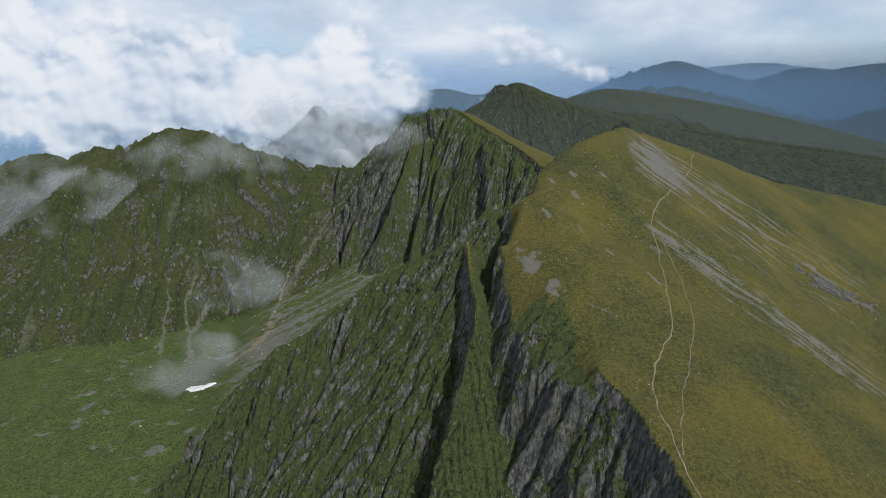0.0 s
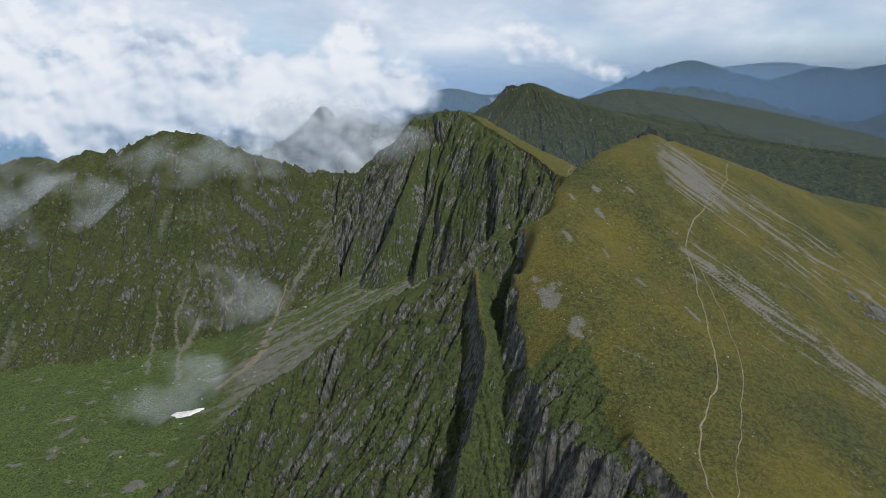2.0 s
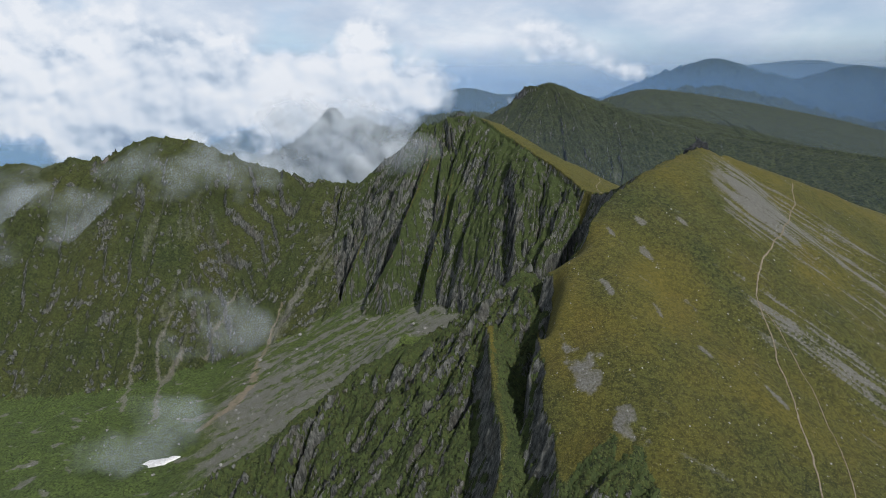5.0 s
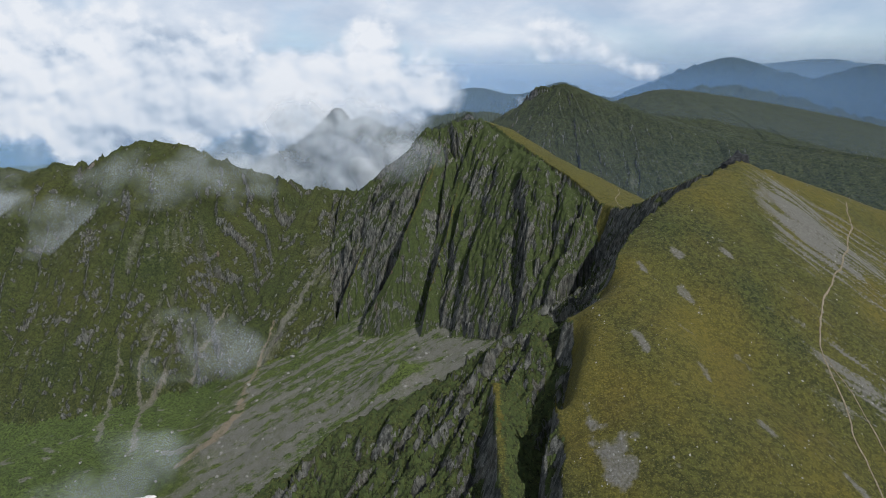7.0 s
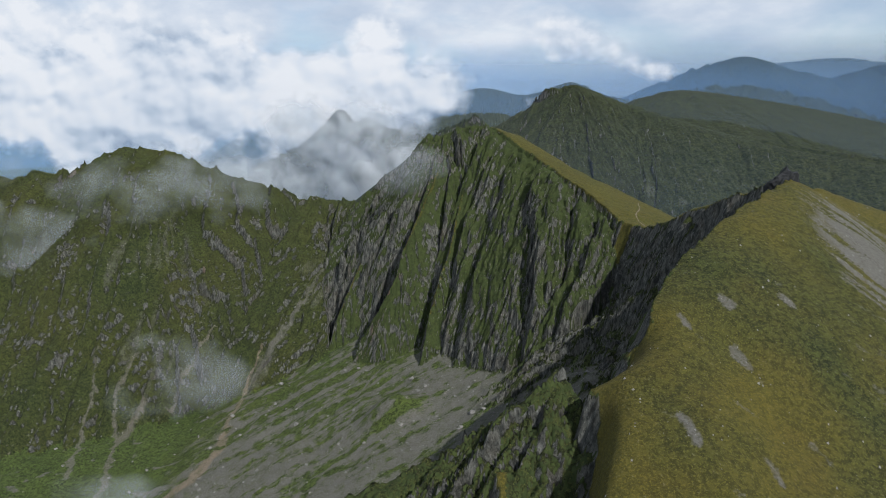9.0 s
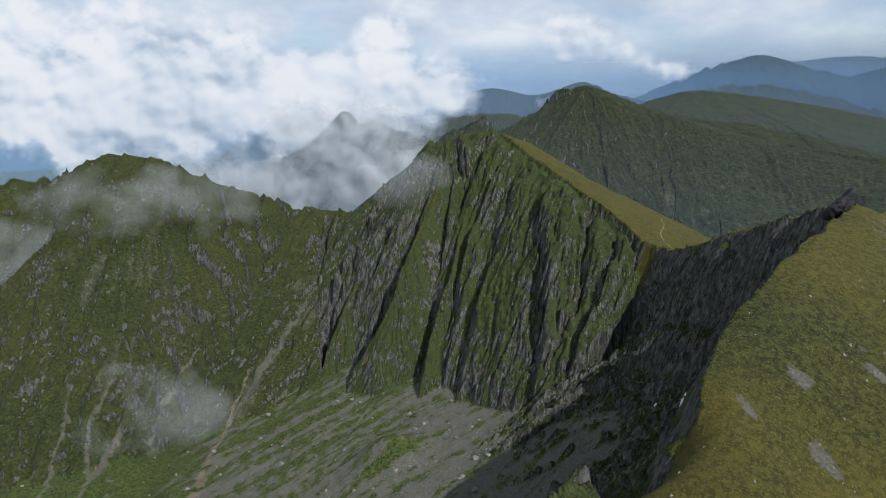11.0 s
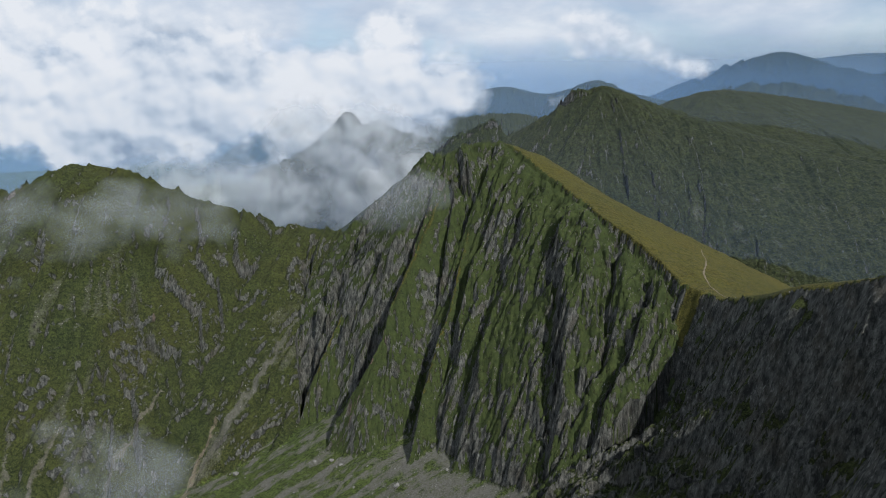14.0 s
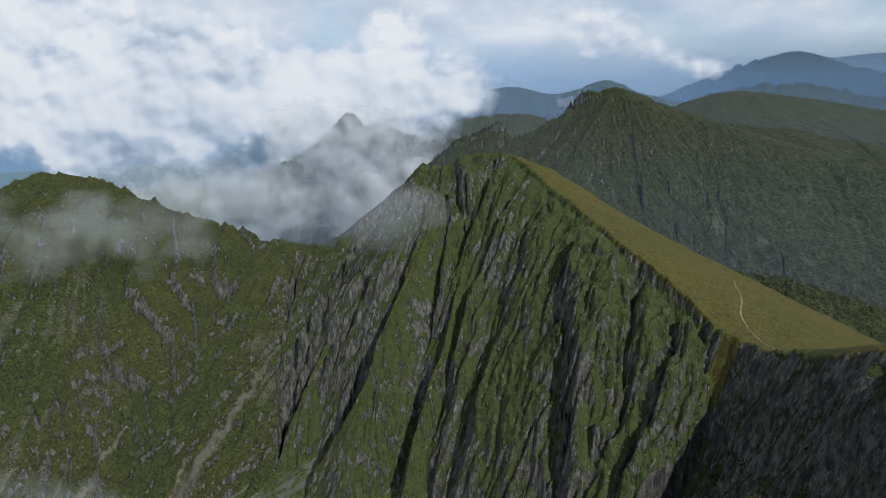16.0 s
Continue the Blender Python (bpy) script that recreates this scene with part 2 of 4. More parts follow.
CIRQUE_CREST = [
    (-107, 860, 197, 2, 1.0, 20, 1.0), (-150, 880, 193, 1, 0.76, 20, 1.0), (-188, 897, 191, 1, 0.74, 20, 1.0), (-225, 893, 206, 1, 0.84, 20, 1.0), (-258, 890, 216, 2, 0.98, 15, 1.0),
    (-290, 893, 227, 1, 1.02, 10, 1.0), (-335, 896, 241, 0, 0.95, 10, 0.9), (-378, 900, 236, 0, 1.05, 0, 0.9), (-425, 893, 205, 1, 0.9, 0, 0.9), (-453, 890, 217, 0, 0.9, 0, 0.9),
    (-510, 905, 190, 0, 0.8, 0, 0.9), (-595, 1000, 197, 0, 0.75, 0, 0.9), (-700, 1010, 168, 0, 0.6, 0, 0.8), (-900, 1050, 120, 0, 0.5, 0, 0.6)]
EAST_RIDGE = [
    (160, 530, 262, 0, 0.55, 0, 0.66), (203, 540, 247, 0, 0.55, 0, 0.62), (278, 570, 220, 0, 0.52, 0, 0.56), (409, 605, 190, 0, 0.5, 0, 0.5), (600, 660, 130, 0, 0.45, 0, 0.5), (900, 740, 50, 0, 0.4, 0, 0.5)]
SPUR = [
    (34, 409, 228, 4, 0.8, 20, 1.2), (24, 405, 221, 3, 0.8, 22, 1.2), (-2, 402, 201, 2, 0.8, 22, 1.2), (-43, 399, 181, 2, 0.8, 22, 1.2), (-79, 376, 157, 2, 0.85, 18, 1.2),
    (-108, 359, 141, 5, 0.9, 22, 1.2), (-135, 340, 106, 8, 0.9, 20, 1.1), (-175, 312, 55, 4, 0.8, 8, 1.0), (-215, 285, 12, 0, 0.7, 0, 0.8)]
SLAB = [(14, 386, 207, 0, 0.9, 4, 2.0), (16, 352, 196, 1, 0.9, 8, 2.0), (18, 326, 184, 2, 0.9, 10, 2.0), (10, 306, 162, 2, 0.9, 8, 2.0), (0, 280, 132, 2, 0.9, 6, 2.0)]
LEFT_BUTTRESS = [(-62, 828, 228, 1, 1.7, 2, 2.4), (-82, 794, 188, 2, 1.7, 5, 2.8), (-103, 762, 146, 2, 1.7, 8, 3.0), (-116, 738, 108, 3, 1.8, 8, 3.0), (-122, 716, 72, 3, 1.8, 4, 2.6)]
RED_BUTTRESS = [(-20, 806, 264, 1, 1.9, 2, 2.6), (-35, 767, 227, 2, 1.9, 6, 3.0), (-52, 735, 188, 2, 1.9, 8, 3.2), (-62, 716, 150, 3, 1.9, 8, 3.2), (-84, 707, 104, 4, 2.2, 6, 2.8), (-92, 698, 80, 4, 2.2, 3, 2.8)]
MID_BUTTRESS = [(2, 802, 268, 1, 1.8, 2, 2.6), (-9, 758, 225, 2, 1.8, 6, 3.0), (-18, 724, 186, 2, 1.8, 8, 3.2), (-30, 692, 143, 3, 1.9, 8, 3.2), (-36, 664, 104, 4, 2.2, 4, 2.8)]
PALE_BUTTRESS = [(42, 746, 255, 2, 1.9, 2, 2.6), (37, 716, 221, 2, 1.9, 6, 3.0), (33, 700, 202, 3, 1.9, 8, 3.2), (22, 668, 165, 4, 2.1, 9, 3.2), (14, 640, 124, 5, 2.2, 6, 3.0)]
LOW_BUTTRESS = [(66, 698, 240, 2, 2.0, 2, 2.6), (60, 672, 205, 3, 2.0, 6, 3.0), (52, 650, 172, 4, 2.1, 8, 3.0), (37, 626, 132, 4, 2.2, 5, 2.6)]
EDGE_BUTTRESS = [(90, 660, 224, 2, 2.4, 2, 2.8), (80, 648, 194, 3, 2.4, 6, 3.0), (70, 634, 158, 4, 2.4, 5, 2.8)]
BACK_RIDGE = [
    (-160, 1480, 150, 10, 0.8, 10, 0.8), (-80, 1400, 223, 14, 0.8, 10, 0.8), (-46, 1400, 236, 14, 0.8, 10, 0.8), (-12, 1400, 254, 20, 0.8, 10, 0.8), (17, 1390, 234, 20, 0.8, 10, 0.8), (50, 1370, 247, 20, 0.8, 10, 0.8),
    (64, 1320, 248, 30, 0.8, 20, 0.8), (88, 1270, 292, 40, 0.9, 20, 0.8)]
BACK_CREST = [
    (88, 1270, 292, 0, 0.7, 30, 0.75), (104, 1260, 300, 0, 0.7, 30, 0.62), (121, 1258, 297, 0, 0.7, 10, 0.58), (137, 1256, 304, 0, 0.7, 5, 0.55), (169, 1240, 291, 0, 0.7, 0, 0.55), (213, 1220, 275, 0, 0.6, 0, 0.52), (268, 1190, 258, 0, 0.6, 0, 0.5),
    (330, 1160, 240, 0, 0.5, 0, 0.5), (410, 1120, 226, 0, 0.5, 4, 0.5), (520, 1060, 212, 0, 0.5, 6, 0.5), (680, 1000, 190, 0, 0.5, 6, 0.5), (950, 950, 140, 0, 0.5, 0, 0.5)]
DOME_CREST = [
    (280, 1620, 232, 0, 0.6, 0, 0.5), (330, 1645, 258, 0, 0.6, 0, 0.5), (356, 1652, 276, 0, 0.6, 0, 0.42), (409, 1660, 290, 0, 0.5, 0, 0.34), (560, 1705, 271, 0, 0.5, 0, 0.30), (740, 1745, 240, 0, 0.4, 0, 0.3), (955, 1710, 190, 0, 0.4, 0, 0.3), (1100, 1620, 145, 0, 0.4, 0, 0.3), (1500, 1500, 60, 0, 0.3, 0, 0.3)]
FAR_CREST = [
    (600, 3250, 200, 0, 0.4, 0, 0.45), (887, 3120, 346, 0, 0.4, 0, 0.45), (1049, 3100, 404, 0, 0.4, 0, 0.45), (1194, 3080, 356, 0, 0.4, 0, 0.4), (1405, 3060, 318, 0, 0.4, 0, 0.4), (1627, 3100, 374, 0, 0.4, 0, 0.4), (1782, 3120, 362, 0, 0.4, 0, 0.4), (2002, 3100, 394, 0, 0.4, 0, 0.4), (2500, 3000, 380, 0, 0.4, 0, 0.4)]
FAR_SPUR = [(1500, 2300, 120, 0, 0.4, 0, 0.4), (1800, 2450, 270, 0, 0.4, 0, 0.4), (2200, 2500, 330, 0, 0.4, 0, 0.4), (2800, 2500, 340, 0, 0.4, 0, 0.4)]
HORIZON_CREST = [(1300, 4150, 340, 0, 0.3, 0, 0.3), (1600, 4150, 396, 0, 0.3, 0, 0.3), (1920, 4150, 428, 0, 0.3, 0, 0.3), (2150, 4150, 404, 0, 0.3, 0, 0.3), (2600, 4050, 370, 0, 0.3, 0, 0.3)]
BLUE_CREST = [(-900, 2700, 120, 0, 0.4, 0, 0.4), (-218, 2600, 218, 0, 0.4, 0, 0.4), (-86, 2600, 270, 0, 0.4, 0, 0.4), (6, 2600, 284, 0, 0.4, 0, 0.4), (117, 2600, 262, 0, 0.4, 0, 0.4), (207, 2600, 272, 0, 0.4, 0, 0.4), (296, 2600, 305, 0, 0.4, 0, 0.4), (380, 2620, 270, 0, 0.4, 0, 0.4), (700, 2700, 200, 0, 0.4, 0, 0.4)]
MIST_CREST = [(-560, 1800, 110, 20, 0.8, 10, 0.9), (-425, 1775, 170, 30, 0.8, 10, 0.9), (-336, 1770, 246, 50, 0.8, 10, 0.9), (-296, 1770, 219, 40, 0.8, 10, 0.9), (-262, 1770, 229, 40, 0.8, 10, 0.9), (-210, 1770, 205, 40, 0.8, 10, 0.9), (-140, 1760, 190, 30, 0.8, 10, 0.9), (-40, 1700, 150, 10, 0.8, 10, 0.9)]



def chain(*parts):
    """Joins crest lists end to end; each brings (owner, rib height left and right, rib spacing, rounding left and right). A turning point's eighth value is its own left rounding."""
    out = []
    for rows, more in parts:
        for r in rows if not out else rows[1:]:
            out.append((*r[:7], *more[:4], *(r[7:] or more[4:5]), *more[5:]))
    return out


# how far each reaches, and the crest
CRESTS = [
    (600, 4.0, chain((LOW_RIDGE, (1, 5.5, 0.0, 13.0, 1, 3)), (TURF_RIDGE, (1, 5.0, 0.0, 14.0, 28, 3)), (HIGH_RIDGE, (1, 6.5, 0.0, 15.0, 1, 8)), (WALL_CREST, (1, 9.0, 0.2, 14.0, 1, 6)), (PEAK_CREST, (2, 13.0, 0.4, 33.0, 20, 14)), (CIRQUE_CREST, (3, 7.0, 2.0, 24.0, 28, 10)))),
    (500, 6.0, chain((EAST_RIDGE, (1, 0.8, 0.0, 16.0, 10, 12)))), (260, 4.0, chain((SPUR, (1, 7.0, 4.5, 19.0, 2, 1)))), (110, 4.0, chain((SLAB, (1, 2.0, 2.4, 8.0, 4, 1)))), (110, 4.0, chain((LEFT_BUTTRESS, (2, 2.5, 3.0, 10.0, 4, 1)))),
    (110, 4.0, chain((RED_BUTTRESS, (2, 2.6, 3.2, 9.0, 5, 1)))), (110, 4.0, chain((MID_BUTTRESS, (2, 2.6, 3.2, 10.0, 5, 1)))), (110, 4.0, chain((PALE_BUTTRESS, (2, 2.6, 3.2, 11.0, 5, 1)))), (90, 4.0, chain((LOW_BUTTRESS, (2, 3.0, 3.0, 10.0, 2, 1)))), (60, 4.0, chain((EDGE_BUTTRESS, (2, 3.0, 3.0, 9.0, 2, 1)))),
    (600, 8.0, chain((BACK_RIDGE, (4, 5.0, 5.0, 26.0, 2, 2)), (BACK_CREST, (4, 3.0, 4.0, 30.0, 10, 12)))), (900, 15.0, chain((DOME_CREST, (5, 3.0, 3.0, 60.0, 40, 60)))),
    (1300, 30.0, chain((FAR_CREST, (6, 25.0, 25.0, 150.0, 20, 20)))), (1000, 30.0, chain((FAR_SPUR, (6, 16.0, 16.0, 130.0, 40, 40)))), (1500, 40.0, chain((HORIZON_CREST, (6, 10.0, 10.0, 150.0, 50, 50)))),
    (900, 20.0, chain((BLUE_CREST, (6, 10.0, 10.0, 80.0, 10, 10)))), (400, 10.0, chain((MIST_CREST, (7, 9.0, 6.0, 30.0, 2, 2))))]
OWNERS = ["valley", "near", "peak", "cirque", "back", "dome", "far", "mist"]


def pick_shift(cell):
    return hash2(cell, cell * 0 + 3, 7).astype(np.float32) / 65536


def flank(d, cliff, slope, rounding, steep=2.3):
    c = np.maximum(cliff, 0.01)
    return c * np.tanh(steep * d / c) + slope * (np.sqrt(d * d + rounding * rounding) - rounding)


def relief(X, Y):
    """Heights of the ground, whose slope each place is on, how craggy it is, and its way along and down that slope."""
    shape = X.shape
    X, Y = X.ravel(), Y.ravel()
    wob_x = X + 2.0 * fbm(X / 60, Y / 60, 3, 11) + 2.2 * fbm(X / 17, Y / 17, 3, 13)
    wob_y = Y + 2.0 * fbm(X / 60, Y / 60, 3, 23) + 2.2 * fbm(X / 17, Y / 17, 3, 27)
    bowl = 30 + np.where(X > -219, 0.33, 0.10) * (X + 219) + 0.17 * (Y - 553)
    bowl = np.where(Y < 500, bowl - 0.08 * (500 - Y), bowl) + 24 * np.exp(-((X - 75) ** 2 + (Y - 570) ** 2) / 2200) + 13 * np.exp(-((X + 50) / 16) ** 2 - ((Y - 618) / 12) ** 2)
    far_side = ease(700, 900, Y + 0.35 * X)
    Z = np.where(X > 90, np.minimum(bowl, 60), bowl) * (1 - far_side) + 10 * far_side
    Z = np.maximum(Z, -40) + 2.0 * fbm(X / 40, Y / 40, 4, 5)
    owner = np.zeros(X.shape, np.int8)
    crag = np.zeros(X.shape, np.float32)
    fall_s, fall_d = X * 0.55 + Y * 0.35, Y * 0.5
    for reach, step, rows in CRESTS:
        line = smooth_line(rows, step)
        near_by = np.nonzero((X > line[:, 0].min() - reach) & (X < line[:, 0].max() + reach) & (Y > line[:, 1].min() - reach) & (Y < line[:, 1].max() + reach))[0]
        if not len(near_by):
            continue
        S, D, V, over = nearest(line, wob_x[near_by], wob_y[near_by])
        z0 = Z[near_by]
        d, left = np.abs(D), D > 0
        cliff, slope = np.where(left, V[..., 1], V[..., 3]), np.where(left, V[..., 2], V[..., 4])
        wave = V[..., 8]
        small = wave < 50
        h = V[..., 0] - flank(d, cliff, slope, np.where(left, V[..., 9], V[..., 10])) - np.where(small, 3.0, 0.3) * over
        face = (V[..., 5] > 1.5) & (V[..., 5] < 2.6) & left & (reach > 500)
        h = h - np.where(face, 0.8 * np.maximum(d - 70, 0), 0)
        # the turf brow: a shelf that breaks off into the flank
        shelf = ease(2, 9, V[..., 9]) * (V[..., 5] < 1.5) * (V[..., 6] > 2) * (reach > 500) * left
        width = np.minimum(1.2 * V[..., 9], 35) + 2.5 * fbm(S / 9, S * 0, 3, 19)
        past = np.maximum(d - width, 0)
        brow = V[..., 0] - cliff * np.tanh(d / 6) - slope * (np.sqrt(d * d + 144) - 12) - 1.15 * past - 4 * np.tanh(past / 3) - 3.0 * over
        broken = ease(208, 196, V[..., 0]) * ease(3, 20, d + 9 * fbm(S / 12, d / 12, 3, 29))
        turf = shelf * ease(4, -2, d - width) * (1 - broken)
        h = h * (1 - shelf) + brow * shelf
        amp = np.where(left, V[..., 6], V[..., 7])
        lean = np.where((V[..., 5] > 1.5) & (V[..., 5] < 2.6) & (step < 5) & (reach > 500), 0.34, 0.0) * d / wave
        w = V[..., 11] + lean + 0.8 * fbm(S / 55, d / 110, 2, 31) + 0.16 * fbm(S / 10, d / 30, 3, 37)
        grow = ease(0.5, 9 + np.where(left | (reach < 300), 0, 25), d) * np.where(small, 1, ease(0, 80, d))
        grow = grow * (1 - turf)
        rib = 0
        for size, many, seed in ((1.0, 1.0, 7), (0.42, 2.6, 8)):
            q = w * many + 0.3 * (many - 1) * fbm(S / 24, d / 45, 2, 33)
            cell = np.floor(q)
            saw = q - cell
            pick = hash2(cell, np.floor(d / (wave * 2.6 / many) + 0.5 * pick_shift(cell)), seed).astype(np.float32) / 65536
            rise = np.where(saw < 0.84, saw / 0.84, (1 - saw) / 0.16)
            size = size if many < 2 else np.where((wave > 30.5) & (wave < 34), 0.30, 0.12)
            rib = rib + size * amp * grow * (rise - 0.45) * (0.25 + 1.2 * (0.65 * pick_shift(cell + 50) + 0.35 * (pick if many > 2 else pick_shift(cell + 50))))
        rib = rib + amp * np.where(face, 0.36, 0.5) * grow * ridged(1.9 * (V[..., 11] + lean) + 0.8 * fbm(S / 30, d / 30, 3, 3), d / (wave * 1.7), 4, 41, 0.6)
        rib = rib + amp * 0.18 * grow * fbm(9 * (V[..., 11] + lean), d / (wave * 0.35), 3, 53, 0.6)
        # benches: the face steps down in short cliffs
        rib = rib + np.where(V[..., 5] > 2.6, 0.08, 0.26) * amp * grow * fbm(0.7 * V[..., 11] + 9, (d + 6 * grain(S / 15, d / 30, 57)) / (wave * 0.55), 3, 59, 0.6)
        crest_rough = np.where(cliff > 12, np.where(V[..., 5] < 1.5, 0.55, 1.3), np.where(cliff > 3, 0.8, 0.25)) * np.exp(-d / 6) * fbm(S / 5, S * 0, 4, 61, 0.65) * np.minimum(V[..., 6] * 0.45, 4) * np.where(V[..., 5] < 1.5, ease(24, 8, V[..., 9]), np.where(V[..., 5] > 2.6, 0.25, 1.0))
        h = h + rib + crest_rough
        take = h > z0
        soft = np.where(small, 3.0, 12.0)
        gap = np.clip(0.5 + 0.5 * (h - z0) / soft, 0, 1)
        Z[near_by] = z0 * (1 - gap) + h * gap + soft * gap * (1 - gap) * 0.5
        won = near_by[take]
        owner[won] = np.round(V[..., 5] + 0.49).astype(np.int8)[take]
        crag[won] = (np.clip(amp / 4.0, 0, 1.3) * ease(-0.2, 0.4, grow + (cliff > 3)) * (1 - 0.97 * turf))[take]
        fall_s[won], fall_d[won] = S[take], d[take]
    near_by = (Y < 1000) & (np.abs(X) < 700)
    rough = np.zeros_like(Z)
    rough[near_by] = 1.5 * ridged(X[near_by] / 13, Y[near_by] / 13, 4, 73, 0.6)
    Z = Z + 1.3 * fbm(X / 26, Y / 26, 3, 79) * np.clip(1 - crag, 0, 1)
    Z = Z + 0.55 * fbm(X / 6, Y / 6, 3, 71) * (0.4 + crag) + rough * np.clip(crag, 0, 1)
    return tuple(a.reshape(shape) for a in (Z, owner, crag, fall_s, fall_d))


def steps(*spans):
    """Cell borders: (from, to, first width, last width) spans, one after the other."""
    out = [spans[0][0]]
    for a, b, w0, w1 in spans:
        v = a
        while v < b - 0.3 * w1:
            f = (v - a) / (b - a)
            v = min(b, v + w0 * (w1 / w0) ** f)
            out.append(v)
    return np.array(out)


gx = steps((-3000, -500, 90, 6), (-500, -140, 3 * FINE, 1.3 * FINE), (-140, 270, FINE, FINE), (270, 820, 1.4 * FINE, 5 * FINE), (820, 3200, 8, 90))
gy = steps((-600, 215, 60, 4), (215, 820, FINE, FINE), (820, 1000, 1.3 * FINE, 2 * FINE), (1000, 1800, 3 * FINE, 6 * FINE), (1800, 4500, 9, 70))
GX, GY = np.meshgrid(gx, gy)
GZ, OWNER, CRAG, FALL_S, FALL_D = relief(GX, GY)
# wind and creep round off the turf
TURF = ((OWNER == 1) & (CRAG < 0.12))[1:-1, 1:-1]
for _ in range(60):
    mean = 0.25 * (GZ[:-2, 1:-1] + GZ[2:, 1:-1] + GZ[1:-1, :-2] + GZ[1:-1, 2:])
    GZ[1:-1, 1:-1] = np.where(TURF, 0.4 * GZ[1:-1, 1:-1] + 0.6 * mean, GZ[1:-1, 1:-1])
GZ[1:-1, 1:-1] += TURF * (0.22 * fbm(GX / 5, GY / 5, 3, 181) + 0.5 * fbm(GX / 22, GY / 22, 2, 183))[1:-1, 1:-1]
SLOPE_Y, SLOPE_X = np.gradient(GZ, gy, gx)
STEEP = np.hypot(SLOPE_X, SLOPE_Y)


def ground_z(x, y):
    """Height of the ground sheet at a place."""
    i = np.clip(np.searchsorted(gx, x) - 1, 0, len(gx) - 2)
    j = np.clip(np.searchsorted(gy, y) - 1, 0, len(gy) - 2)
    u, v = (x - gx[i]) / (gx[i + 1] - gx[i]), (y - gy[j]) / (gy[j + 1] - gy[j])
    return GZ[j, i] * (1 - u) * (1 - v) + GZ[j, i + 1] * u * (1 - v) + GZ[j + 1, i] * (1 - u) * v + GZ[j + 1, i + 1] * u * v


# ---- what covers the ground ----
CHUTES = [  # turning points, half width, redness
    ([(-176, 728), (-181, 700), (-181, 660), (-176, 632), (-184, 606), (-204, 586)], 2.3, 1.0), ([(-277, 718), (-283, 689), (-264, 645), (-250, 606)], 2.0, 0.2), ([(-308, 716), (-302, 692), (-298, 661), (-288, 626)], 1.8, 0.1),
    ([(-132, 806), (-145, 776), (-155, 748), (-165, 730), (-176, 700)], 1.8, 0.0), ([(-222, 752), (-232, 722), (-240, 690)], 1.6, 0.3), ([(-60, 690), (-82, 650), (-112, 612), (-150, 584)], 1.6, 0.0), ([(-262, 690), (-268, 662)], 5.0, 0.3)]
STONY = [(82, 406, 3.4, 8), (60, 374, 1.8, 7), (78, 368, 2.0, 5), (95, 380, 2.0, 6), (84, 422, 3.0, 4), (69, 412, 1.4, 6), (104, 430, 2.5, 7), (92, 352, 1.8, 5), (112, 345, 2.0, 6), (46, 338, 7, 11), (56, 318, 5, 9), (40, 352, 2.5, 9)]


def chute(points, half, n):
    """How far each place lies inside a ragged run of stones that widens downhill."""
    out = np.zeros_like(GX)
    x, y = GX + 3.5 * n, GY + 2.0 * n
    for k, ((x0, y0), (x1, y1)) in enumerate(zip(points, points[1:])):
        dx, dy = x1 - x0, y1 - y0
        u = np.clip(((x - x0) * dx + (y - y0) * dy) / (dx * dx + dy * dy), 0, 1)
        wide = half * (0.7 + 0.35 * (k + u))
        out = np.maximum(out, ease(1.25, 0.6, np.hypot(x - x0 - u * dx, y - y0 - u * dy) / wide))
    return out


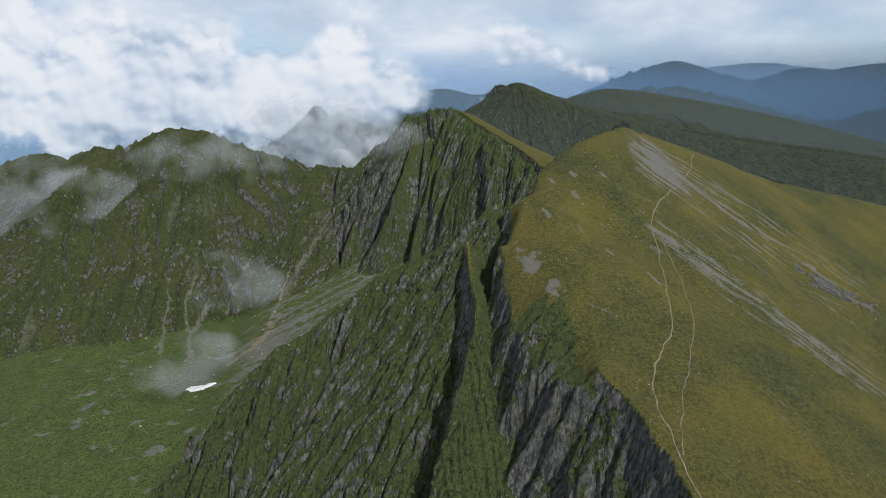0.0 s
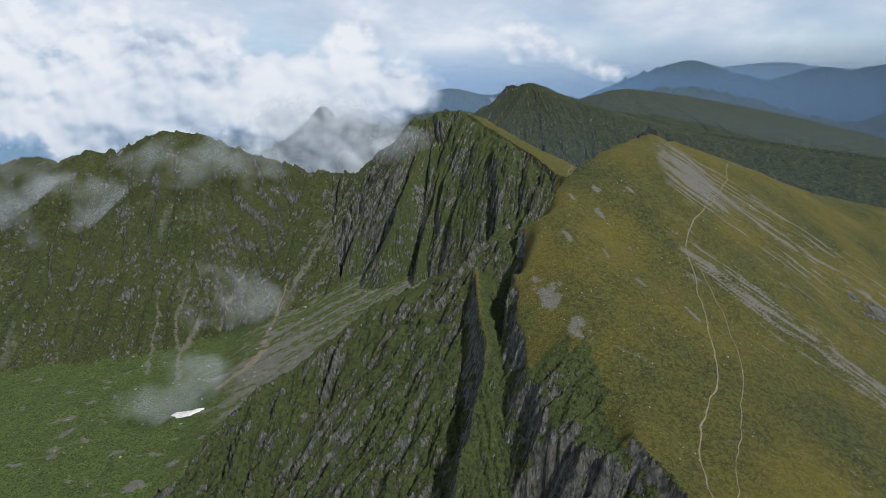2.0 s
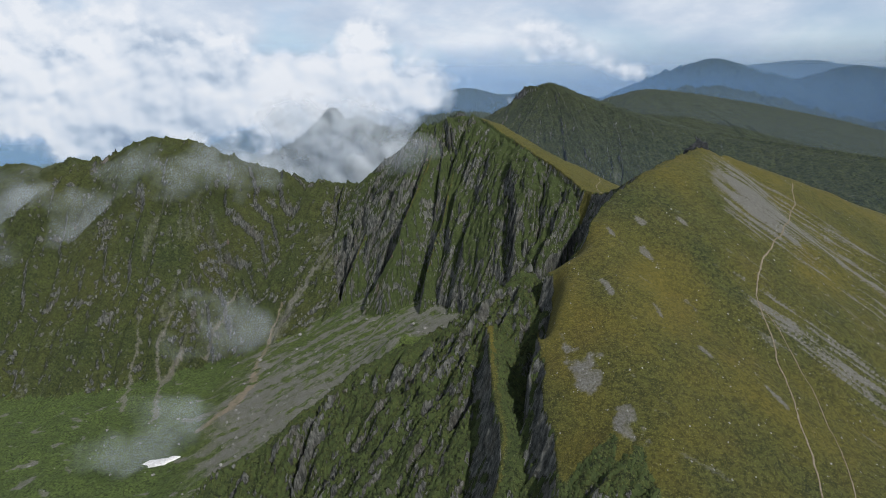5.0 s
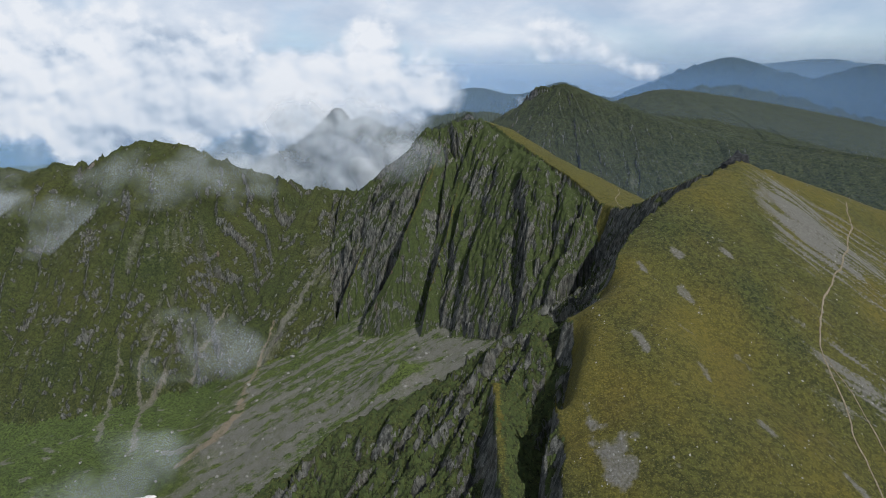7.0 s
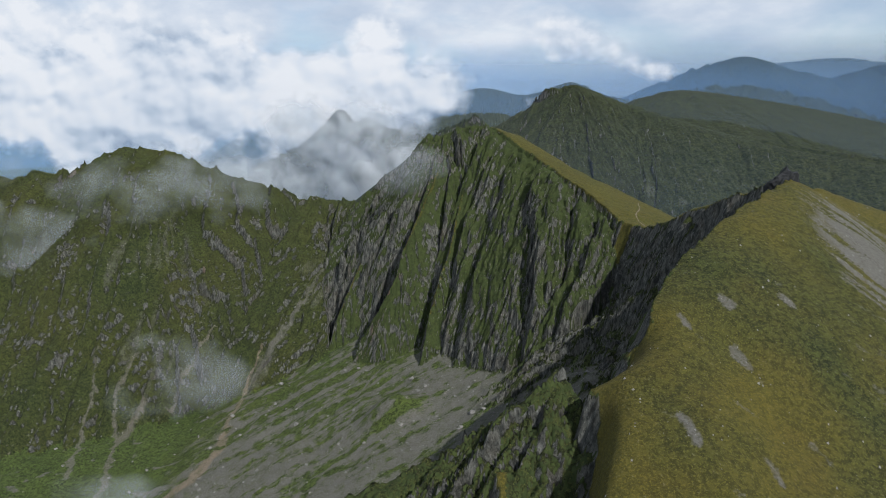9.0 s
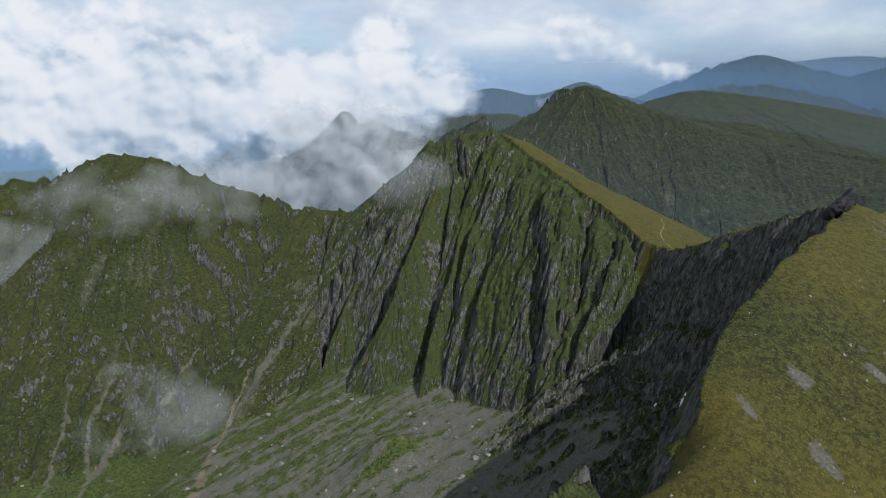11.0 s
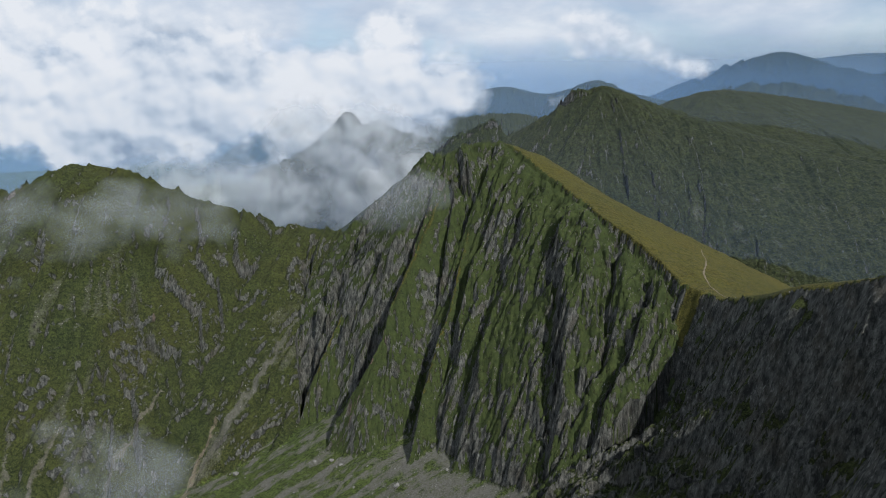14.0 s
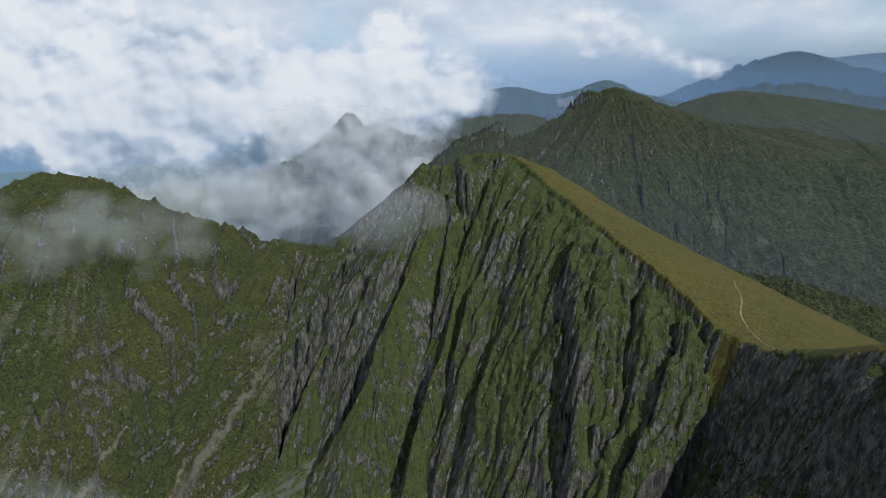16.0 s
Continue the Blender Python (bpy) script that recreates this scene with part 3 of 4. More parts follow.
def covers():
    X, Y = GX, GY
    n1, n2, n3 = fbm(X / 25, Y / 25, 4, 101), fbm(X / 7, Y / 7, 3, 103), fbm(X / 70, Y / 70, 3, 107)
    streak = fbm(FALL_S / 5, FALL_D / 60, 3, 109)
    lo = np.choose(np.clip(OWNER, 0, 4), [1.5, 1.60, 1.68, 1.52, 1.2])
    speckle = np.where(OWNER == 3, 0.30, 0.5) * n2 + 0.7 * n1 + 0.5 * n3
    rock = ease(lo, lo + 0.75, STEEP + speckle + 0.5 * streak) * ease(0.05, 0.5, CRAG)
    east = (OWNER == 1) & (CRAG < 0.3)
    floor = OWNER == 0
    # the valley: stony fans that come down from the peak's foot, broken by tongues of grass
    side, way = -0.46 * X + 0.89 * Y, 0.89 * X + 0.46 * Y
    litter = floor * (X < -150) * ease(0.36, 0.55, fbm(X / 22, Y / 13, 4, 163, 0.6) + 0.25 * n3)
    fan = fbm(side / 9 + 0.35 * n1, way / 110, 4, 167, 0.65)
    valley = floor * ease(-222, -178, X + 22 * n1 + 0.10 * (Y - 640)) * (X < 130) * (Y < 800) * (Y > 430)
    fans = 0.85 * valley * ease(-0.38, 0.34, 0.85 * fan + 0.65 * n2 + 0.3 * n3 - 0.02 + 0.3 * ease(-90, 40, X) + 0.3 * ease(660, 590, Y) - 0.5 * np.exp(-((X + 50) / 22) ** 2 - ((Y - 620) / 16) ** 2))
    apron = ease(-130, -60, X) * (X < 115) * (Y > 525) * (Y < 720) * ease(1.1, 0.75, STEEP + 0.3 * n1) * (OWNER < 3) * (CRAG > 0.2)
    runs = np.where(OWNER == 3, 1.0, np.where(OWNER == 4, 0.55, 0.0))
    gully = runs * ease(0.33, 0.41, ridged(FALL_S / 22 + 0.3 * n3 + 0.06 * n2, FALL_D / 300, 2, 151)) * ease(30, 90, FALL_D) * ease(0.0, 0.3, fbm(FALL_S / 60, FALL_D / 90, 2, 157) + 0.12)
    foot = runs * ease(0.12, 0.34, fbm(FALL_S / 9, FALL_D / 150, 3, 113) + 0.15 * n2) * ease(70, 130, FALL_D) * ease(0.95, 0.65, STEEP)
    down_runs, red_runs = np.zeros_like(X), np.zeros_like(X)
    for points, half, tint in CHUTES:
        c = chute(points, half, n2 + n1)
        down_runs, red_runs = np.maximum(down_runs, 0.72 * c * ease(-0.45, 0.0, n2 + 0.6 * n1 + 0.3)), np.maximum(red_runs, 0.6 * c * tint)
    # scree runs on the sunny side below the summit: along the fall line
    across, down = 0.47 * X + 0.88 * Y, 0.88 * X - 0.47 * Y
    run = fbm(across / 3.0 + 0.5 * n1, down / 60, 4, 127, 0.7)
    band = ease(376, 392, across + 5 * n2) * ease(540, 515, across + 8 * n2) * ease(-128, -100, down - 0.35 * np.abs(across - 505) + 8 * n2) * (1 - 0.5 * ease(415, 425, across) * ease(462, 452, across))
    main = 1.25 * np.exp(-((across - 488 + 12 * n1) / 25) ** 2) * ease(-40, -92, down + 18 * n2) + 0.9 * np.exp(-((across - 493) / 6) ** 2) * ease(60, -60, down) + 0.5 * np.exp(-((across - 516) / 7) ** 2) * ease(40, -60, down) + 0.9 * np.exp(-((across - 400 + 0.05 * down) / 9) ** 2) * ease(-80, -72, down) + 0.5 * np.exp(-((across - 382) / 5) ** 2)
    sunny = east * band * ease(0.08, 0.60, run + 0.40 * main + 0.35 * n2 + 0.05) * ease(130, 20, down)
    bare = east * ease(0.44, 0.62, fbm(across / 6, down / 20, 3, 131)) * 0.5
    patch = np.zeros_like(X)
    for px, py, rx, ry in STONY:
        u, v = (X - px) * 0.94 + (Y - py) * 0.34, -(X - px) * 0.34 + (Y - py) * 0.94
        patch = np.maximum(patch, np.exp(-(u / rx) ** 2 - (v / ry) ** 2))
    patch = ease(0.42, 0.95, patch + 0.85 * n2 + 0.25 * run) * (OWNER == 1)
    scree = np.clip(np.maximum.reduce([fans, apron, 0.8 * litter, 0.45 * gully, 0.7 * foot, down_runs, sunny, bare, 0.9 * patch]), 0, 1)
    red = np.clip(0.6 * ease(0.40, 0.65, fbm(FALL_S / 14 + 4, FALL_D / 160, 2, 139)) * (OWNER == 3) + red_runs, 0, 1)
    rib_line = np.interp(Y, [690, 716, 735, 767, 800], [-92, -62, -52, -35, -20])
    red = np.maximum(red, (OWNER == 2) * 0.7 * np.exp(-((X - rib_line) / 4) ** 2) * ease(-0.3, 0.2, n1 + n2) * ease(250, 235, GZ) * ease(95, 120, GZ))
    dry = np.clip(0.66 + 0.6 * n3 + 0.3 * n1, 0, 1) * np.where(east, 1.0, np.where(OWNER == 3, 0.28, 0.2))
    dry = np.where((OWNER == 2) & (CRAG < 0.3), 0.75, dry)
    meadow = floor * ease(-190, -230, X + 20 * n1)
    dry = np.where(meadow > 0.5, 0.05, dry)
    crop = np.exp(-((X - 257) / 26) ** 2 - ((Y - 411 + 0.3 * (X - 257)) / 9) ** 2) * east
    rock = np.maximum(rock, ease(0.35, 0.75, crop + 0.7 * n2))
    return rock * (1 - scree), scree, red, dry


COVER = np.stack(covers(), -1).astype(np.float32)


def surface(name, rough=0.9):
    m = bpy.data.materials.new(name)
    m.use_nodes = True
    t = m.node_tree
    b = t.nodes["Principled BSDF"]
    b.inputs["Roughness"].default_value = rough
    b.inputs["Specular IOR Level"].default_value = 0.2
    return m, t, b, t.nodes.new("ShaderNodeTexCoord").outputs["Object"]


def mountain_material(name, green, deep, dry_col, rock_a, rock_b, scree_col, scale=1.0):
    m, t, b, co = surface(name)
    att = t.nodes.new("ShaderNodeAttribute")
    att.attribute_name = "cover"
    sep = t.nodes.new("ShaderNodeSeparateColor")
    t.links.new(att.outputs["Color"], sep.inputs[0])
    rock_f, scree_f, red_f, dry_f = sep.outputs[0], sep.outputs[1], sep.outputs[2], att.outputs["Alpha"]
    fine = noise_tex(t, co, 1.1 / scale, 5, 0.65)
    mid = noise_tex(t, co, 0.16 / scale, 6, 0.6)
    big = noise_tex(t, co, 0.022 / scale, 4, 0.5)
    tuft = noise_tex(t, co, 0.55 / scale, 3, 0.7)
    g = mix_rgb(t, ramp(t, mid, [(0.38, 0.0), (0.62, 1.0)]), deep, green)
    g = mix_rgb(t, calc(t, "MULTIPLY", dry_f, ramp(t, big, [(0.25, 0.55), (0.7, 1.0)])), g, dry_col)
    g = mix_rgb(t, calc(t, "MULTIPLY", dry_f, ramp(t, noise_tex(t, co, 0.05 / scale, 5, 0.6), [(0.5, 0.0), (0.70, 0.35)])), g, (0.085, 0.058, 0.014))
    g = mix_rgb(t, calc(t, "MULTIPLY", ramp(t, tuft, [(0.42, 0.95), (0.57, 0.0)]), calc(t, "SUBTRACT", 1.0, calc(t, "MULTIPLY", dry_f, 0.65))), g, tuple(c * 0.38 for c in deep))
    g = mix_rgb(t, ramp(t, noise_tex(t, co, 1.7 / scale, 3, 0.7), [(0.52, 0.0), (0.64, 0.75)]), g, mix_rgb(t, dry_f, tuple(c * 1.7 for c in green), tuple(c * 1.4 for c in dry_col)))
    g = mix_rgb(t, ramp(t, fine, [(0.62, 0.0), (0.76, 0.35)]), g, (0.28, 0.26, 0.20))
    upright = mapping(t, co, (0.9, 0.9, 0.14))
    r = mix_rgb(t, ramp(t, noise_tex(t, upright, 0.5 / scale, 7, 0.65), [(0.38, 0.0), (0.64, 1.0)]), rock_a, rock_b)
    r = mix_rgb(t, ramp(t, noise_tex(t, co, 0.09 / scale, 5, 0.6), [(0.5, 0.0), (0.7, 0.55)]), r, (0.10, 0.085, 0.06))
    r = mix_rgb(t, ramp(t, fine, [(0.6, 0.0), (0.8, 0.5)]), r, (0.36, 0.35, 0.32))
    crack = noise_tex(t, mapping(t, co, (1.0, 1.0, 0.30)), 0.8 / scale, 6, 0.75)
    r = mix_rgb(t, ramp(t, crack, [(0.40, 0.80), (0.48, 0.0)]), r, (0.024, 0.025, 0.022))
    r = mix_rgb(t, ramp(t, crack, [(0.56, 0.0), (0.66, 0.7)]), r, (0.30, 0.295, 0.27))
    r = mix_rgb(t, calc(t, "MULTIPLY", red_f, 0.8), r, (0.25, 0.16, 0.12))
    sc = mix_rgb(t, ramp(t, fine, [(0.3, 0.0), (0.7, 1.0)]), tuple(c * 0.6 for c in scree_col), scree_col)
    sc = mix_rgb(t, calc(t, "MULTIPLY", red_f, 0.75), sc, (0.27, 0.19, 0.125))
    edge = calc(t, "MULTIPLY", calc(t, "SUBTRACT", calc(t, "ADD", calc(t, "MULTIPLY", fine, 0.5), calc(t, "MULTIPLY", mid, 0.5)), 0.5), 1.7)
    fr = ramp(t, calc(t, "ADD", rock_f, edge), [(0.36, 0.0), (0.6, 1.0)])
    fs = ramp(t, calc(t, "ADD", scree_f, edge), [(0.30, 0.0), (0.95, 1.0)])
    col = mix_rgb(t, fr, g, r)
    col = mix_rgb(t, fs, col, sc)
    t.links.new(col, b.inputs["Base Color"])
    bump = t.nodes.new("ShaderNodeBump")
    bump.inputs["Strength"].default_value, bump.inputs["Distance"].default_value = 0.9, 1.5 * scale
    t.links.new(calc(t, "ADD", fine, calc(t, "MULTIPLY", crack, calc(t, "MULTIPLY", fr, 2.2))), bump.inputs["Height"])
    t.links.new(bump.outputs[0], b.inputs["Normal"])
    return m


GREEN, DEEP, DRY = (0.042, 0.056, 0.016), (0.022, 0.032, 0.012), (0.102, 0.085, 0.014)
ROCK_A, ROCK_B, SCREE = (0.034, 0.037, 0.034), (0.170, 0.170, 0.150), (0.145, 0.139, 0.120)
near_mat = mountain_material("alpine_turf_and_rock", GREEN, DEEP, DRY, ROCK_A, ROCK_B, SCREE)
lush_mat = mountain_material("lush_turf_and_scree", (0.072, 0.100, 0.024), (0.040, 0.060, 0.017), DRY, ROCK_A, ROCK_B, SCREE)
# Greens kept darker here: cloud shadow on the back mountain goes into them.
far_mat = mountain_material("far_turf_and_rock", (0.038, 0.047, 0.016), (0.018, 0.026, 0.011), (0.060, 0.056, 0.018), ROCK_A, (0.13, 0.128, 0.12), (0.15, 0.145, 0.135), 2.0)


def sheet_part(name, pick, material, parent=None):
    """The picked faces of the ground sheet as one mesh, shaded as the whole sheet is."""
    cols = GX.shape[1]
    j, i = np.nonzero(pick)
    a = j * cols + i
    quads = np.stack([a, a + 1, a + cols + 1, a + cols], -1)
    used, local = np.unique(quads, return_inverse=True)
    co = np.stack([GX.ravel()[used], GY.ravel()[used], GZ.ravel()[used]], -1).astype(np.float32)
    me = bpy.data.meshes.new(name)
    me.vertices.add(len(used))
    me.vertices.foreach_set("co", co.ravel())
    me.loops.add(quads.size)
    me.loops.foreach_set("vertex_index", local.ravel().astype(np.int32))
    me.polygons.add(len(quads))
    me.polygons.foreach_set("loop_start", np.arange(0, quads.size, 4, dtype=np.int32))
    me.polygons.foreach_set("use_smooth", np.ones(len(quads), bool))
    me.update(calc_edges=True)
    me.normals_split_custom_set_from_vertices(NORMALS[used])
    c = me.color_attributes.new("cover", "FLOAT_COLOR", "POINT")
    c.data.foreach_set("color", COVER.reshape(-1, 4)[used].ravel())
    me.materials.append(material)
    ob = new(name, me)
    ob.parent = parent
    return ob


NORMALS = np.stack([-SLOPE_X, -SLOPE_Y, np.ones_like(GZ)], -1).reshape(-1, 3)
NORMALS = (NORMALS / np.linalg.norm(NORMALS, axis=1)[:, None]).astype(np.float32)
FACE_OWNER = OWNER[:-1, :-1]
SUNNY = (CRAG < 0.3)[:-1, :-1]
HIGH = (FALL_D < 34)[:-1, :-1]


def mountain(name, which, label, category, material, split):
    """A mountain: an Empty at its foot over the parts that the split names."""
    mine = np.isin(FACE_OWNER, which)
    top = tagged(new(name), label, category)
    for part_name, pick, part_label in split:
        tagged(sheet_part(part_name, mine & pick, material, top), part_label)
    return top


EVERY = np.ones_like(SUNNY)
tagged(sheet_part("ground", FACE_OWNER == 0, lush_mat), "grey scree and green turf on the cirque floor", "ground", kind="structure")
mountain("grassy_mountain", [1], "mountain with sunny dry turf above dark rock cliffs", "mountain", near_mat,
         [("turf_slope", SUNNY, "smooth ochre-green turf with pale scree runs"), ("cliff", ~SUNNY, "dark ribbed rock with tufts of grass")])
mountain("rocky_peak", [2], "steep ribbed grey rock peak with green ledges", "mountain", near_mat,
         [("turf_slope", SUNNY, "sunlit yellow-green turf"), ("rock_face", ~SUNNY, "grey rock buttresses with green gullies")])
mountain("cirque_ridge", [3], "rounded green ridge with rocky gullies closing the cirque", "mountain", near_mat,
         [("crest", HIGH, "rounded grassy crest"), ("slope", ~HIGH, "steep green slope with gullies and scree")])
mountain("back_mountain", [4], "green mountain with a twin rocky summit, darkened for cloud shadow", "mountain", far_mat,
         [("crest", HIGH, "rocky crest"), ("slope", ~HIGH, "green slope with pale gullies, darkened for cloud shadow")])
mountain("dome_mountain", [5], "broad smooth olive-green dome of a mountain", "mountain", far_mat, [("slope", EVERY, "")])
mountain("distant_range", [6], "blue hazy mountain range in the distance", "mountains", far_mat, [("slope", EVERY, "")])
mountain("misty_peak", [7], "pointed dark rock peak half hidden in cloud", "mountain", far_mat, [("rock_face", EVERY, "")])


# ---- cloud and haze ----
def cloud_material(name, colour, strength, scale, soft=0.5, through_light=0.35):
    m = bpy.data.materials.new(name)
    m.use_nodes = True
    t = m.node_tree
    t.nodes.clear()
    co = t.nodes.new("ShaderNodeTexCoord").outputs["Object"]
    att = t.nodes.new("ShaderNodeAttribute")
    att.attribute_name = "billow"
    n = noise_tex(t, co, scale, 5, 0.52, 0.4)
    dens = calc(t, "ADD", att.outputs["Fac"], calc(t, "MULTIPLY", calc(t, "SUBTRACT", n, 0.5), 2.0))
    alpha = calc(t, "MULTIPLY", ramp(t, dens, [(0.5 - 0.45 * soft, 0.0), (0.5 + 0.6 * soft, 1.0)]), strength)
    d = node(t, "ShaderNodeBsdfDiffuse", Color=(*colour, 1))
    tr = node(t, "ShaderNodeBsdfTranslucent", Color=(*colour, 1))
    body = node(t, "ShaderNodeMixShader", Fac=through_light)
    t.links.new(d.outputs[0], body.inputs[1])
    t.links.new(tr.outputs[0], body.inputs[2])
    clear = t.nodes.new("ShaderNodeBsdfTransparent")
    mix = t.nodes.new("ShaderNodeMixShader")
    t.links.new(alpha, mix.inputs[0])
    t.links.new(clear.outputs[0], mix.inputs[1])
    t.links.new(body.outputs[0], mix.inputs[2])
    t.links.new(mix.outputs[0], t.nodes.new("ShaderNodeOutputMaterial").inputs[0])
    return m


def cloud(name, place, size, bulge, seed, material, cells, lump, label, category="cloud", tilt=0.0, gather=1.0, ragged=0.55):
    """A bank of cloud: a billowing skin, dense in its middle and ragged at its rim."""
    nx, nz = cells
    u, v = np.meshgrid(np.linspace(-1, 1, nx), np.linspace(-1, 1, nz))
    x, z = u * size[0] / 2, v * size[1] / 2
    z = z + x * tilt
    billow = np.zeros_like(x)
    for k, a in enumerate((1.0, 0.45, 0.2)):
        f = 2.0 ** k / lump
        billow += a * np.abs(grain(x * f + seed * 3.7, z * f * 1.2 + seed * 1.3, seed + k))
    rim = np.clip(1 - np.sqrt(u * u + v * v), 0, 1)
    y = -bulge * (np.sqrt(rim) * 0.8 + billow * 0.42)
    dens = gather * ease(0.0, 0.65, rim) + ragged * fbm(x / lump * 0.8 + seed, z / lump * 0.9, 4, seed + 40) - 0.12
    dens = np.where(rim <= 0.02, -1.0, np.minimum(dens, rim * 5 - 0.4))
    me = bpy.data.meshes.new(name)
    idx = np.arange(nx * nz).reshape(nz, nx)
    quads = np.stack([idx[:-1, :-1], idx[:-1, 1:], idx[1:, 1:], idx[1:, :-1]], -1).reshape(-1, 4)
    keep = (dens.ravel()[quads] > -0.4).any(axis=1)
    quads = quads[keep]
    used, local = np.unique(quads, return_inverse=True)
    me.from_pydata(np.stack([x.ravel(), y.ravel(), z.ravel()], -1)[used].tolist(), [], local.reshape(-1, 4).tolist())
    me.polygons.foreach_set("use_smooth", np.ones(len(quads), bool))
    me.attributes.new("billow", "FLOAT", "POINT").data.foreach_set("value", dens.ravel()[used].astype(np.float32))
    me.materials.append(material)
    ob = new(name, me)
    ob.matrix_world = pose(*place, 0, 0, math.degrees(math.atan2(-place[0], place[1] - 200)))
    return tagged(ob, label, category)


mist = cloud_material("mist", (0.66, 0.69, 0.73), 0.80, 0.018, 1.0, 0.5)
wisp = cloud_material("wisp", (0.56, 0.60, 0.64), 0.30, 0.035, 1.2, 0.5)


def cloud_sea(radius, low, high, start, end):
    """Far bank of cumulus that fills the lowland behind the ridge: a plain arc of distance, clear where the bank thins out."""
    m = bpy.data.materials.new("cloud_sea")
    m.use_nodes = True
    t = m.node_tree
    t.nodes.clear()
    way = t.nodes.new("ShaderNodeVectorMath")
    way.operation = "NORMALIZE"
    t.links.new(t.nodes.new("ShaderNodeTexCoord").outputs["Object"], way.inputs[0])
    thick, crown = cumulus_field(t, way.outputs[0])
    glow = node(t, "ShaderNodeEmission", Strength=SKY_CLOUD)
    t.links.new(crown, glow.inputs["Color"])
    mix = t.nodes.new("ShaderNodeMixShader")
    t.links.new(ramp(t, thick, [(0.20, 0.0), (0.56, 1.0)]), mix.inputs[0])
    t.links.new(t.nodes.new("ShaderNodeBsdfTransparent").outputs[0], mix.inputs[1])
    t.links.new(glow.outputs[0], mix.inputs[2])
    t.links.new(mix.outputs[0], t.nodes.new("ShaderNodeOutputMaterial").inputs[0])
    bm = bmesh.new()
    ring = []
    for k in range(65):
        a = radians(start + (end - start) * k / 64)
        ring.append([bm.verts.new((radius * math.sin(a), radius * math.cos(a), low + (high - low) * j / 6)) for j in range(7)])
    for p, q in zip(ring, ring[1:]):
        for j in range(6):
            bm.faces.new((p[j], q[j], q[j + 1], p[j + 1]))
    me = bpy.data.meshes.new("backdrop")
    bm.to_mesh(me)
    bm.free()
    me.materials.append(m)
    ob = new("backdrop", me)
    ob.location = (10, 200, 352)
    ob.visible_shadow = False
    return tagged(ob, "white cumulus bank over the lowland behind the ridge", "cloud", kind="structure")


cloud_sea(2050, -380, 420, -62, 24)
cloud("cloud_bank", (-520, 1520, 100), (620, 230), 70, 14, mist, (80, 44), 130, "grey-white cloud pouring round the misty peak")
cloud("cloud_bank", (-310, 1660, 200), (420, 230), 50, 19, mist, (80, 44), 110, "grey-white cloud pouring round the misty peak")
cloud("cloud_bank", (-170, 1560, 120), (460, 250), 60, 17, mist, (70, 44), 110, "grey-white cloud pouring round the misty peak")
for k, (px, py, pz, w, h) in enumerate(((-290, 800, 205, 150, 60), (-520, 800, 180, 190, 110), (-235, 540, 62, 90, 44), (-70, 770, 240, 70, 34), (-215, 660, 96, 80, 60), (-420, 790, 160, 120, 70))):
    cloud("cloud_wisp", (px, py, pz), (1.5 * w, 1.5 * h), 10, 31 + 3 * k, wisp, (60, 40), 48, "thin drifting wisp of grey mist", gather=0.62, ragged=1.3)


# Distance haze as a tinted see-through surface that thins with height.
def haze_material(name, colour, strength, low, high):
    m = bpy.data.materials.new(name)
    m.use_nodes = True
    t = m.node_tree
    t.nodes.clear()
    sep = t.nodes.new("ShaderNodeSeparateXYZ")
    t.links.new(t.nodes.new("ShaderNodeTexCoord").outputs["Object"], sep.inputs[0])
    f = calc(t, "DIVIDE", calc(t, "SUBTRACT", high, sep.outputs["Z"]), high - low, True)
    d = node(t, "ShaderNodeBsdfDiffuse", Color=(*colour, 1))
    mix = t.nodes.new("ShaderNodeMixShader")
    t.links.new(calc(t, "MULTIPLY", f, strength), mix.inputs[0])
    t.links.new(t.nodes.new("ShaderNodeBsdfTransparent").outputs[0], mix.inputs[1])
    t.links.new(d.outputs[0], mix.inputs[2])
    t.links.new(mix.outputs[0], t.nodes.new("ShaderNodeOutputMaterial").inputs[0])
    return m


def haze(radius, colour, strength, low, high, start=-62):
    """Painted haze between the ranges: a thin upright blue veil on an arc round the walk."""
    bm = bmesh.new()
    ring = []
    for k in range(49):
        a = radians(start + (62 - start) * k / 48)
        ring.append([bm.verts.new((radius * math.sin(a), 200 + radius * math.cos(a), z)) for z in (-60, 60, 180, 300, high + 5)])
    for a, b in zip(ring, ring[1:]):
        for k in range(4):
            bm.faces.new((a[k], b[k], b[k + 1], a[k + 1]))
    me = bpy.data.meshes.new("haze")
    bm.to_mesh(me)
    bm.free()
    me.materials.append(haze_material("painted_haze", colour, strength, low, high))
    return tagged(new("haze", me), "thin blue-tinted veil imitating haze between the mountain ranges", "haze", kind="structure")


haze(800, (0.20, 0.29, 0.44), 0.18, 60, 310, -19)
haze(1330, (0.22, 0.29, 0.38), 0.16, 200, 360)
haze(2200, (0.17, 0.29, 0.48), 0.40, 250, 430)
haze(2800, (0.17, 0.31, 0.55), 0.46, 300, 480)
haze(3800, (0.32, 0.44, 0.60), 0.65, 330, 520)


